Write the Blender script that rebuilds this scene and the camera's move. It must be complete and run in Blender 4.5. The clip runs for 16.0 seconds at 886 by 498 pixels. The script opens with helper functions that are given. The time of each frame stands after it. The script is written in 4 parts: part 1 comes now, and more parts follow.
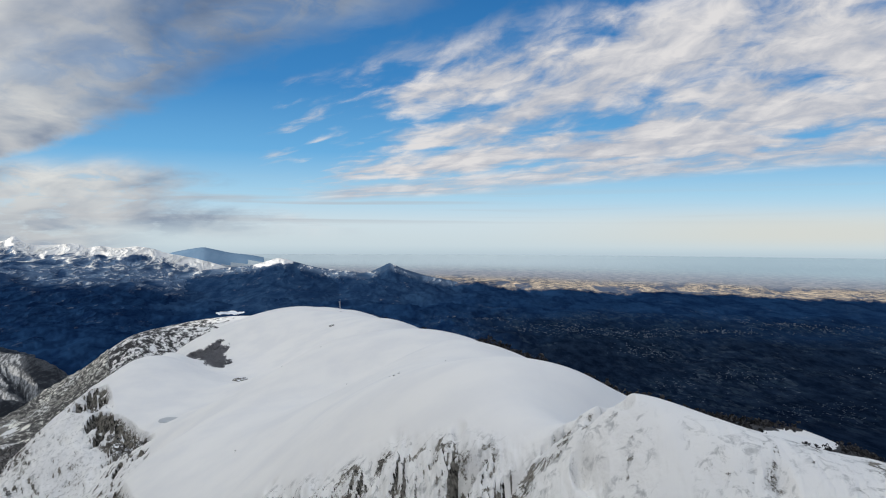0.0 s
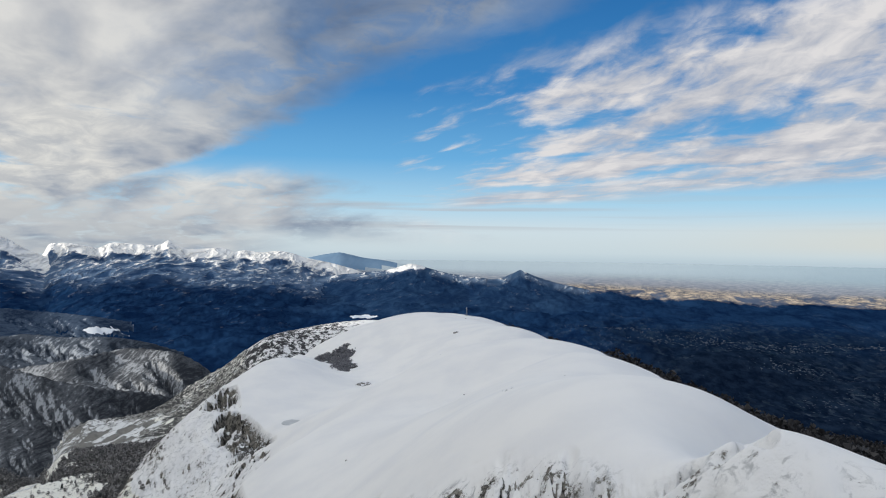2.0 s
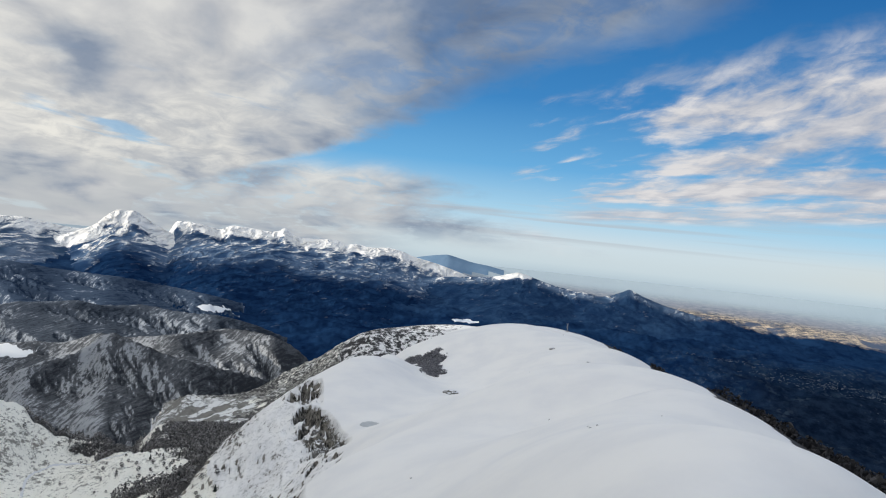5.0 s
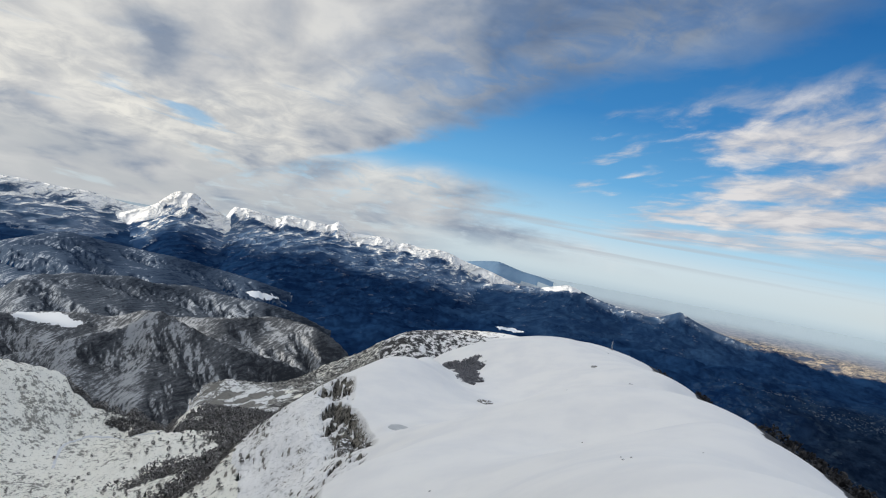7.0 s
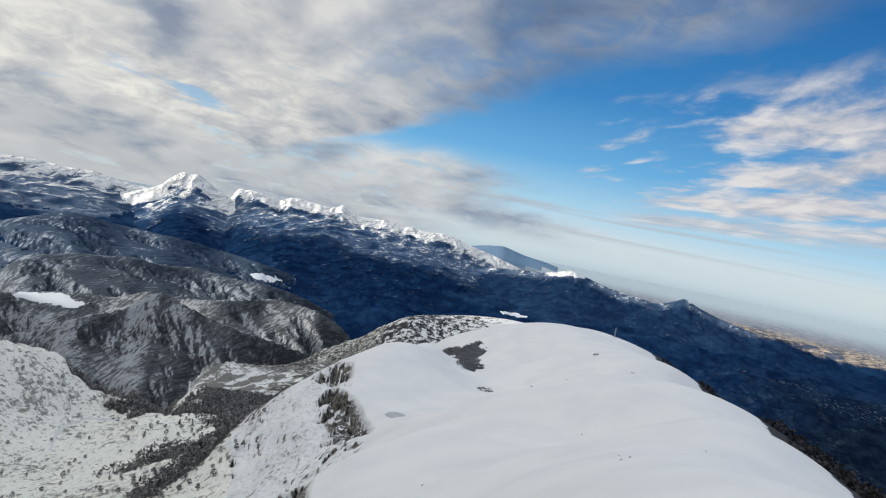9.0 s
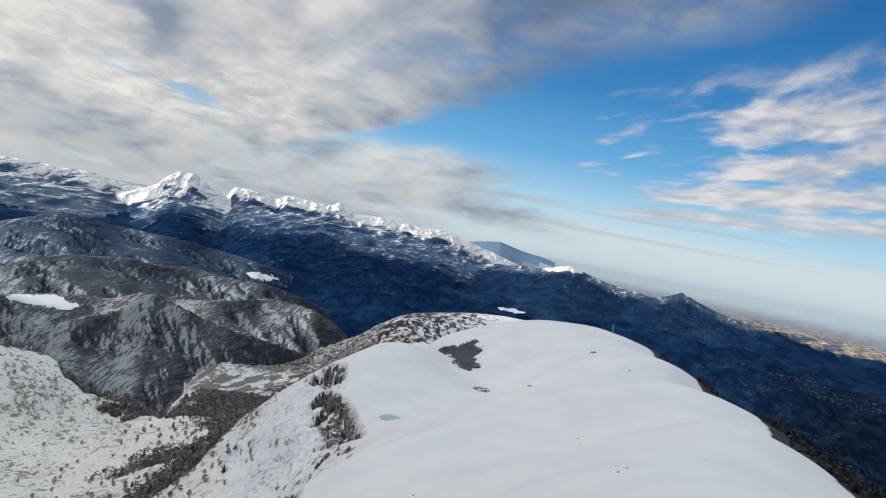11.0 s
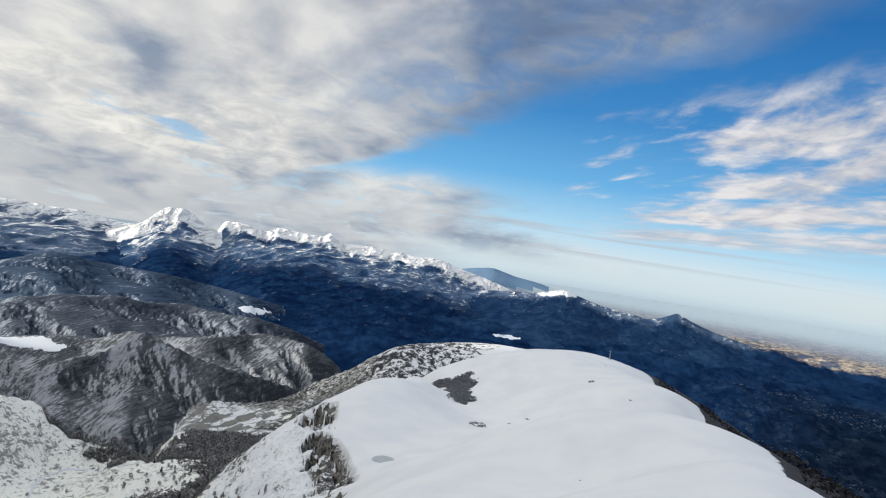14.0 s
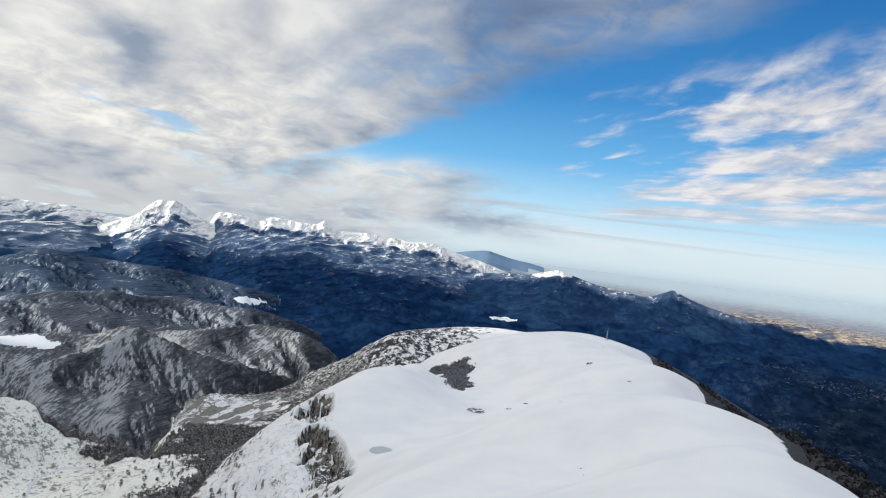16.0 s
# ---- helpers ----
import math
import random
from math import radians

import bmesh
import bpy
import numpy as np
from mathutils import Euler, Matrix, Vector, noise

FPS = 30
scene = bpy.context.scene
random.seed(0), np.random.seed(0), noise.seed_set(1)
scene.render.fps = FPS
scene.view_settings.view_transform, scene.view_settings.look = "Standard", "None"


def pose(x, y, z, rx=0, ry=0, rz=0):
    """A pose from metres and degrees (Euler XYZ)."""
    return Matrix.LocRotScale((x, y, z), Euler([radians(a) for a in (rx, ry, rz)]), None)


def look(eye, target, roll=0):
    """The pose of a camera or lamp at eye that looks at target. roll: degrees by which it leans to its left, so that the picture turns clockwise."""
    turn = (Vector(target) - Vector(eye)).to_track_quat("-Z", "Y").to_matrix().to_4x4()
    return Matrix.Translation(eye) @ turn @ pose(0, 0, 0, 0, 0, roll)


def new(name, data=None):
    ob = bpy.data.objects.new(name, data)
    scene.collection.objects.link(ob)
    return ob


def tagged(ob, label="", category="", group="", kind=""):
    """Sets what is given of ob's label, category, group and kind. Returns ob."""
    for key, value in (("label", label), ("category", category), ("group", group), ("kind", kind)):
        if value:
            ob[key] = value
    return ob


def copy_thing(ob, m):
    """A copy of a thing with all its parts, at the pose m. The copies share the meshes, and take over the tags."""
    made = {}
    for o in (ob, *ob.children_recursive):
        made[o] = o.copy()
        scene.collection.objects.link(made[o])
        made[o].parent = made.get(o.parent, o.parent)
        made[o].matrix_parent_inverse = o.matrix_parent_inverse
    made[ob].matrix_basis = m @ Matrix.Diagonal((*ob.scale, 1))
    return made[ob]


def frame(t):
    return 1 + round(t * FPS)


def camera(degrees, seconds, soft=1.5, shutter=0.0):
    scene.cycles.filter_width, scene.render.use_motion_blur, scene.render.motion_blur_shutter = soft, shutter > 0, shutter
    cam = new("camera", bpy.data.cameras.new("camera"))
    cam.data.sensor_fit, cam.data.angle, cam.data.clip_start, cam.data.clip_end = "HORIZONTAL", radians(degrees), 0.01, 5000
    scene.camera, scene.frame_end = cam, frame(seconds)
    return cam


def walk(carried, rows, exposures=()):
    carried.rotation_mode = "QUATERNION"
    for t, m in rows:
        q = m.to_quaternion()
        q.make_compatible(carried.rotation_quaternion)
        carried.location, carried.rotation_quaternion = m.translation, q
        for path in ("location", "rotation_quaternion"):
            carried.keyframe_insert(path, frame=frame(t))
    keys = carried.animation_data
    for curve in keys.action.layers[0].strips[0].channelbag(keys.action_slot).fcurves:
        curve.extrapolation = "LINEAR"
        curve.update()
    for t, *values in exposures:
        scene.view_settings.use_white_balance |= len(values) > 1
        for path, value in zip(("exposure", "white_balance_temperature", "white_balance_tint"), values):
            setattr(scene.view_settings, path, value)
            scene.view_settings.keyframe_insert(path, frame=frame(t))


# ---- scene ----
cam = camera(58.00, 16.0, soft=1.1)
PATH = [
    (0.0, pose(-0.00, 0.00, 0.00, 89.150, -0.250, 0.000)),
    (0.5, pose(0.99, 3.76, -0.14, 89.323, 0.270, 1.617)),
    (1.0, pose(2.00, 7.51, -0.28, 89.469, 0.614, 4.455)),
    (1.5, pose(2.90, 11.25, -0.47, 89.579, 0.093, 7.097)),
    (2.0, pose(3.56, 15.02, -0.62, 89.564, -0.695, 9.431)),
    (2.5, pose(3.93, 18.84, -0.66, 89.682, -1.960, 10.420)),
    (3.0, pose(4.11, 22.70, -0.65, 89.610, -2.461, 11.370)),
    (3.5, pose(4.20, 26.58, -0.66, 89.749, -3.255, 13.531)),
    (4.0, pose(4.25, 30.43, -0.69, 89.784, -4.497, 14.744)),
    (4.5, pose(4.28, 34.21, -0.71, 89.763, -5.732, 14.999)),
    (5.0, pose(4.30, 37.92, -0.71, 89.606, -5.865, 17.323)),
    (7.5, pose(3.54, 52.79, -0.85, 89.314, -10.954, 21.352)),
    (8.0, pose(3.33, 54.96, -0.58, 89.021, -11.072, 21.384)),
    (8.5, pose(3.13, 57.06, -0.22, 88.405, -11.166, 21.438)),
    (9.0, pose(2.96, 59.13, 0.18, 88.171, -11.072, 21.447)),
    (11.5, pose(1.62, 68.49, 2.17, 87.986, -10.085, 21.171)),
    (12.0, pose(1.08, 70.58, 2.55, 88.339, -9.741, 21.087)),
    (12.5, pose(0.50, 72.67, 2.92, 88.401, -9.487, 21.034)),
    (13.0, pose(-0.11, 74.75, 3.31, 88.819, -9.272, 20.917)),
    (13.5, pose(-0.73, 76.77, 3.70, 89.150, -8.928, 20.830)),
    (14.0, pose(-1.33, 78.71, 4.08, 89.979, -8.728, 20.696)),
    (14.5, pose(-1.84, 80.55, 4.44, 90.197, -8.393, 20.630)),
    (15.0, pose(-2.25, 82.28, 4.78, 90.106, -8.241, 20.540)),
    (15.5, pose(-2.55, 83.93, 5.03, 89.702, -7.785, 20.410)),
    (16.0, pose(-2.80, 85.54, 5.25, 88.881, -6.939, 20.280)),
]
walk(cam, PATH, exposures=[(0.0, -0.13), (13.0, -0.12), (14.0, -0.02), (15.0, 0.06), (16.0, 0.08)])

# ---- sky and sun ----
SUN_EL, SUN_AZ = 10.0, -118.0      # degrees; azimuth from ahead, negative to the left
world = bpy.data.worlds.new("winter_sky")
scene.world = world
world.use_nodes = True


class Nodes:
    """A short hand for building node trees."""

    def __init__(self, tree):
        self.t = tree
        tree.nodes.clear()

    def add(self, kind, **props):
        n = self.t.nodes.new(kind)
        for k, v in props.items():
            setattr(n, k, v)
        return n

    def put(self, socket, v):
        if isinstance(v, bpy.types.NodeSocket):
            self.t.links.new(v, socket)
        elif isinstance(v, (tuple, list)) and len(v) == 3 and socket.type == "RGBA":
            socket.default_value = (*v, 1)
        else:
            socket.default_value = v

    def math(self, op, a, b=0.0, c=0.0, clamp=False):
        n = self.add("ShaderNodeMath", operation=op, use_clamp=clamp)
        for s, v in zip(n.inputs, (a, b, c)):
            self.put(s, v)
        return n.outputs[0]

    def step(self, v, lo, hi, a=0.0, b=1.0, smooth=True):
        n = self.add("ShaderNodeMapRange", interpolation_type="SMOOTHSTEP" if smooth else "LINEAR")
        for s, x in zip(n.inputs, (v, lo, hi, a, b)):
            self.put(s, x)
        return n.outputs[0]

    def mix(self, f, a, b, blend="MIX"):
        n = self.add("ShaderNodeMix", data_type="RGBA", blend_type=blend)
        self.put(n.inputs["Factor"], f)
        self.put(n.inputs[6], a)
        self.put(n.inputs[7], b)
        return n.outputs[2]

    def noise(self, vec, scale, detail=4.0, rough=0.55, distort=0.0, colour=False):
        n = self.add("ShaderNodeTexNoise")
        self.put(n.inputs["Vector"], vec)
        for k, v in (("Scale", scale), ("Detail", detail), ("Roughness", rough), ("Distortion", distort)):
            self.put(n.inputs[k], v)
        return n.outputs["Color" if colour else "Fac"]

    def ridges(self, vec, scale, detail=6.0, rough=0.6, distort=0.0):
        n = self.add("ShaderNodeTexNoise", noise_type="RIDGED_MULTIFRACTAL", normalize=True)
        self.put(n.inputs["Vector"], vec)
        for k, v in (("Scale", scale), ("Detail", detail), ("Roughness", rough), ("Distortion", distort), ("Offset", 0.9), ("Gain", 1.6)):
            self.put(n.inputs[k], v)
        return n.outputs["Fac"]

    def xyz(self, x, y, z):
        n = self.add("ShaderNodeCombineXYZ")
        for s, v in zip(n.inputs, (x, y, z)):
            self.put(s, v)
        return n.outputs[0]

    def ramp(self, v, stops):
        n = self.add("ShaderNodeValToRGB")
        self.put(n.inputs[0], v)
        e = n.color_ramp.elements
        while len(e) < len(stops):
            e.new(0.5)
        for el, (p, c) in zip(e, stops):
            el.position, el.color = p, (*c, 1)
        return n.outputs[0]


def build_sky(tree):
    n = Nodes(tree)
    sky = n.add("ShaderNodeTexSky", sky_type="NISHITA", sun_disc=False)
    sky.sun_elevation, sky.sun_rotation = radians(SUN_EL), radians(SUN_AZ)
    sky.altitude, sky.air_density, sky.dust_density, sky.ozone_density = 2000, 1.0, 0.2, 2.0
    d = n.add("ShaderNodeTexCoord").outputs["Generated"]
    sep = n.add("ShaderNodeSeparateXYZ")
    n.put(sep.inputs[0], d)
    x, y, z = sep.outputs
    el = n.math("MULTIPLY", n.math("ARCSINE", z), 57.2958)
    az = n.math("MULTIPLY", n.math("ARCTAN2", x, y), 57.2958)
    # clear air: deep blue overhead, pale towards the horizon
    blue = n.mix(1.0, sky.outputs[0], (0.0165, 0.056, 0.086), "MULTIPLY")
    band = n.ramp(n.step(el, -6.0, 18.0, smooth=False), [
        (0.0, (0.30, 0.38, 0.47)), (0.18, (0.44, 0.55, 0.64)), (0.205, (0.55, 0.67, 0.74)), (0.225, (0.62, 0.74, 0.80)), (0.29, (0.66, 0.80, 0.88)),
        (0.375, (0.42, 0.70, 0.90)), (0.50, (0.16, 0.46, 0.80)), (0.70, (0.055, 0.26, 0.60)), (1.0, (0.025, 0.16, 0.44))])
    clear = n.mix(n.step(el, 20.0, 45.0), band, blue)
    # cloud deck in plan; its streaks run away from the eye towards one point of the horizon, 40 degrees left of ahead
    zz = n.math("MAXIMUM", z, 0.012)
    w = n.math("DIVIDE", n.math("ADD", n.math("MULTIPLY", x, 0.766), n.math("MULTIPLY", y, 0.643)), zz)
    lw = n.math("LOGARITHM", n.math("MAXIMUM", w, 0.3), 2.71828)
    zc = n.math("MAXIMUM", n.math("ADD", z, 0.22), 0.05)
    uc, vc = n.math("DIVIDE", x, zc), n.math("DIVIDE", y, zc)
    wc = n.math("ADD", n.math("MULTIPLY", uc, 0.766), n.math("MULTIPLY", vc, 0.643))
    sc = n.math("ADD", n.math("MULTIPLY", uc, -0.643), n.math("MULTIPLY", vc, 0.766))

    def puffs(shift, high, scale, detail, rough, bend):
        p = n.xyz(n.math("ADD", wc, shift), n.math("MULTIPLY", sc, 0.8), high)
        return n.noise(p, scale, detail, rough, bend)
    c1 = puffs(0.0, 0.0, 2.6, 7.0, 0.52, 0.35)
    c2 = puffs(-0.10, 0.03, 2.6, 4.0, 0.50, 0.35)
    c3 = puffs(5.3, 2.0, 1.5, 3.0, 0.45, 0.3)
    relief = n.math("SUBTRACT", c1, c2)
    soft = n.xyz(n.math("MULTIPLY", az, 0.045), n.math("MULTIPLY", el, 0.10), 3.0)
    f2 = n.noise(soft, 1.3, 6.0, 0.55, 0.3)
    f3 = n.noise(n.xyz(n.math("MULTIPLY", az, 0.12), n.math("MULTIPLY", el, 0.34), 7.0), 1.2, 6.0, 0.60, 0.4)

    def off(v, k, mid=0.5):
        return n.math("MULTIPLY", n.math("SUBTRACT", v, mid), k)

    def add(*terms):
        total = terms[0]
        for t in terms[1:]:
            total = n.math("ADD", total, t)
        return total
    # the grey bank: closed towards its streaks' end, torn into thin shreds along its edge
    shred = puffs(2.0, 4.0, 7.0, 7.0, 0.62, 0.5)
    edge = add(w, off(f2, 0.9), off(c1, 0.9), off(shred, 0.7))
    left = n.step(n.math("ADD", edge, n.step(el, 10.0, 17.0, 0.0, 0.2)), 2.65, 1.45)
    low = add(az, n.math("MULTIPLY", el, 2.3), off(f3, 20.0), off(shred, 8.0))
    tongue = n.math("MULTIPLY", n.step(low, -6.0, -15.0), n.step(n.math("ADD", el, off(f3, 2.0)), 5.6, 3.6))
    slit = n.noise(n.xyz(n.math("MULTIPLY", az, 0.075), n.math("MULTIPLY", n.math("ADD", el, n.math("MULTIPLY", az, 0.07)), 0.50), 26.0), 1.0, 5.0, 0.55, 0.4)
    gaps = n.math("MULTIPLY", n.step(slit, 0.60, 0.69), n.math("MULTIPLY", n.step(az, -23.0, -30.0), n.step(el, 11.0, 6.0)))
    dl = n.step(add(n.math("MULTIPLY", left, 1.05), off(c1, 0.55)), 0.10, 0.75)
    dl = n.math("MAXIMUM", dl, n.math("MULTIPLY", tongue, n.step(shred, 0.30, 0.52, 0.45, 0.92)))
    dl = n.math("MULTIPLY", dl, n.math("SUBTRACT", 1.0, n.math("MULTIPLY", gaps, 0.6)))
    # the white bank: long streaks that fan out from the same point, with ripples across them higher up
    s1 = n.noise(n.xyz(n.math("MULTIPLY", az, 0.11), add(n.math("MULTIPLY", lw, 3.8), off(f2, 1.2)), 11.0), 1.0, 7.0, 0.54, 0.35)
    thin = n.noise(n.xyz(n.math("MULTIPLY", az, 0.30), add(n.math("MULTIPLY", lw, 9.0), off(f3, 1.2)), 5.0), 1.0, 6.0, 0.58, 0.5)
    cross = n.noise(n.xyz(n.math("MULTIPLY", n.math("ADD", az, el), 0.085), n.math("MULTIPLY", n.math("SUBTRACT", el, n.math("MULTIPLY", az, 0.8)), 0.30), 9.0), 1.0, 4.0, 0.5, 0.5)
    hem = add(lw, off(s1, 0.35), off(thin, 0.25))
    body = n.math("MULTIPLY", n.step(hem, 0.90, 1.20), n.step(hem, 2.36, 2.20))
    body = n.math("MULTIPLY", body, n.step(add(az, off(s1, 26.0), off(thin, 12.0)), -10.0, -3.0))
    strand = n.math("ABSOLUTE", add(lw, off(f3, 0.22), -2.32, n.math("MULTIPLY", az, 0.003)))
    strand = n.math("MULTIPLY", n.step(strand, 0.22, 0.05), n.step(add(az, off(f3, 8.0)), -12.0, -6.0))
    strand = n.math("MULTIPLY", strand, n.step(thin, 0.34, 0.56, 0.45, 0.9))
    fill = add(n.math("MULTIPLY", s1, 0.62), n.math("MULTIPLY", thin, 0.24), n.math("MULTIPLY", cross, 0.20), n.step(az, -4.0, 20.0, 0.0, 0.06))
    dr = n.math("MAXIMUM", n.math("MULTIPLY", body, n.step(fill, 0.425, 0.61)), strand)
    high = n.math("MULTIPLY", n.step(el, 23.0, 36.0), n.step(f2, 0.35, 0.65, 0.5, 0.95))
    dens = n.math("MAXIMUM", n.math("MAXIMUM", dl, dr), high, clamp=True)
    dens = n.math("MULTIPLY", dens, n.math("MAXIMUM", n.step(el, -0.5, 1.5), n.math("MULTIPLY", n.step(az, -18.0, -27.0), n.step(el, -2.5, -0.8))))
    # thin grey layers low over the horizon
    veil = n.noise(n.xyz(n.math("MULTIPLY", az, 0.035), n.math("MULTIPLY", el, 1.5), 1.0), 1.0, 4.0, 0.5, 0.2)
    veil = n.math("MULTIPLY", n.step(veil, 0.50, 0.66), n.math("MULTIPLY", n.step(el, 0.6, 1.4), n.step(el, 4.6, 2.6)))
    veil = n.math("MULTIPLY", veil, n.step(az, 12.0, -12.0, 0.25, 0.75))
    # soft greys in the closed bank, lilac-white in the streaks
    tone = add(n.step(az, -18.0, -42.0, 0.51, 0.66), n.math("MULTIPLY", relief, 0.8), off(c3, 1.15), off(c1, 0.3))
    white = n.ramp(n.step(tone, 0.36, 0.82, smooth=False), [
        (0.0, (0.22, 0.285, 0.40)), (0.30, (0.37, 0.42, 0.50)), (0.58, (0.53, 0.55, 0.585)), (1.0, (0.75, 0.75, 0.74))])
    tone_r = add(0.52, off(thin, 1.1), off(cross, 0.8), off(s1, 0.4))
    white_r = n.ramp(n.step(tone_r, 0.25, 0.75, smooth=False), [
        (0.0, (0.40, 0.46, 0.58)), (0.45, (0.56, 0.58, 0.64)), (1.0, (0.80, 0.785, 0.79))])
    white = n.mix(n.math("MULTIPLY", n.step(w, 2.3, 2.8), n.step(az, -16.0, -10.0)), white, white_r)
    # thin bright cloud low over the range, towards the sun
    cream = n.math("MULTIPLY", n.step(az, -14.0, -36.0), n.step(el, 17.0, 4.0))
    bright = n.mix(n.step(shred, 0.35, 0.65), (0.62, 0.63, 0.63), (0.93, 0.91, 0.84))
    white = n.mix(n.math("MULTIPLY", cream, n.step(c1, 0.30, 0.62, 0.15, 0.85)), white, n.mix(n.step(el, 4.5, 1.2), bright, (0.53, 0.56, 0.585)))
    # the deck overhead and behind is closed and bright
    thick = n.math("MAXIMUM", n.step(el, 17.0, 38.0), n.step(y, 0.25, -0.35))
    white = n.mix(n.math("MULTIPLY", thick, n.step(el, 4.0, 14.0)), white, n.mix(1.0, white, n.mix(n.step(x, 0.8, -0.6), (1.15, 1.18, 1.24), (2.25, 2.24, 2.16)), "MULTIPLY"))
    clear = n.mix(veil, clear, (0.50, 0.56, 0.62))
    clear = n.mix(n.math("MULTIPLY", n.step(az, 0.0, 26.0, 0.15, 0.8), n.math("MULTIPLY", n.step(el, -1.1, 0.2), n.step(el, 2.6, 0.4))), clear, (0.74, 0.745, 0.68))
    bg = n.add("ShaderNodeBackground")
    # the bank thins out towards its torn edge, and the blue shows through it
    torn = n.math("MULTIPLY", n.step(add(w, off(c3, 1.2)), 0.5, 2.1), n.math("MULTIPLY", n.step(w, 2.8, 2.3), n.step(el, 6.5, 12.0)))
    white = n.mix(torn, white, n.mix(1.0, white, (0.50, 0.58, 0.70), "MULTIPLY"))
    dens = n.math("MULTIPLY", dens, n.math("SUBTRACT", 1.0, n.math("MULTIPLY", torn, n.step(shred, 0.62, 0.38, 0.10, 0.55))))
    n.put(bg.inputs[0], n.mix(dens, clear, white))
    n.put(bg.inputs[1], 1.0)
    out = n.add("ShaderNodeOutputWorld")
    n.put(out.inputs[0], bg.outputs[0])


build_sky(world.node_tree)
sun = new("sun", bpy.data.lights.new("sun", "SUN"))
sun.data.energy, sun.data.angle, sun.data.color = 4.2, radians(1.0), (1.0, 0.93, 0.82)
to_sun = Vector((math.sin(radians(SUN_AZ)) * math.cos(radians(SUN_EL)), math.cos(radians(SUN_AZ)) * math.cos(radians(SUN_EL)), math.sin(radians(SUN_EL))))
sun.matrix_world = look(to_sun * 500, (0, 0, 0))

# ---- lie of the land ----
_perm = np.random.RandomState(7).permutation(512)
_grad = np.random.RandomState(8).uniform(0, 2 * np.pi, 512)


def perlin(x, y):
    xi, yi = np.floor(x).astype(int), np.floor(y).astype(int)
    xf, yf = x - xi, y - yi
    su, sv = xf * xf * xf * (xf * (xf * 6 - 15) + 10), yf * yf * yf * (yf * (yf * 6 - 15) + 10)

    def corner(i, j):
        a = _grad[_perm[(_perm[(xi + i) & 511] + yi + j) & 511]]
        return np.cos(a) * (xf - i) + np.sin(a) * (yf - j)
    top = corner(0, 0) * (1 - su) + corner(1, 0) * su
    return (top * (1 - sv) + (corner(0, 1) * (1 - su) + corner(1, 1) * su) * sv) * 1.5


def fbm(x, y, size, octaves=5, gain=0.5):
    total, amp = np.zeros_like(x), 1.0
    for o in range(octaves):
        k = 2.0 ** o / size
        total += amp * perlin(x * k + 17.3 * o, y * k + 9.1 * o)
        amp *= gain
    return total


def ridged(x, y, size, octaves=5, gain=0.55):
    total, amp = np.zeros_like(x), 1.0
    for o in range(octaves):
        k = 2.0 ** o / size
        total += amp * (1 - 2.6 * np.abs(perlin(x * k + 5.7 * o, y * k + 31.9 * o)))
        amp *= gain
    return total


def smooth(v, lo, hi):
    t = np.clip((v - lo) / (hi - lo), 0, 1)
    return t * t * (3 - 2 * t)


def spline(table, v):
    """A smooth line through a short table of (place, value)."""
    p = np.array(table, float)
    m = np.gradient(p[:, 1], p[:, 0])
    i = np.clip(np.searchsorted(p[:, 0], v) - 1, 0, len(p) - 2)
    h = p[i + 1, 0] - p[i, 0]
    t = np.clip((v - p[i, 0]) / h, 0, 1)
    return ((1 + 2 * t) * (1 - t) ** 2 * p[i, 1] + t * (1 - t) ** 2 * h * m[i] + t * t * (3 - 2 * t) * p[i + 1, 1] - t * t * (1 - t) * h * m[i + 1])


# Broad shape of the snow plateau: summit, hollows, rims (x, y, z)
PLATEAU = [     (28, 124, -23.5), (33, 177, -32), (25, 220, -39), (4, 300, -38), (-9, 390, -45), (-36, 600, -64), (-95, 850, -78), (-127, 988, -90), (8,
    150, -34), (-7, 165, -38), (-12, 214, -37), (-39, 323, -62), (-60, 250, -68), (-134, 396, -92), (-134, 540, -100), (-104, 496, -83), (-96, 695,
    -65), (-104, 428, -86), (-140, 470, -97), (-70, 420, -60), (-132, 740, -64), (-112, 313, -84), (-104, 271, -88), (-218, 510, -93.5), (-217, 545, -88), (-218, 578, -89.5), (-214, 600, -92), (-213, 622, -90), (-186, 606, -98), (-170, 585, -99), (-198, 640, -102), (-235, 700,
    -103), (-306, 986, -150), (-215, 950, -97), (-290, 1040, -116), (-225, 790, -109), (-270, 850, -139), (-180, 650, -93), (-170, 860, -97)]
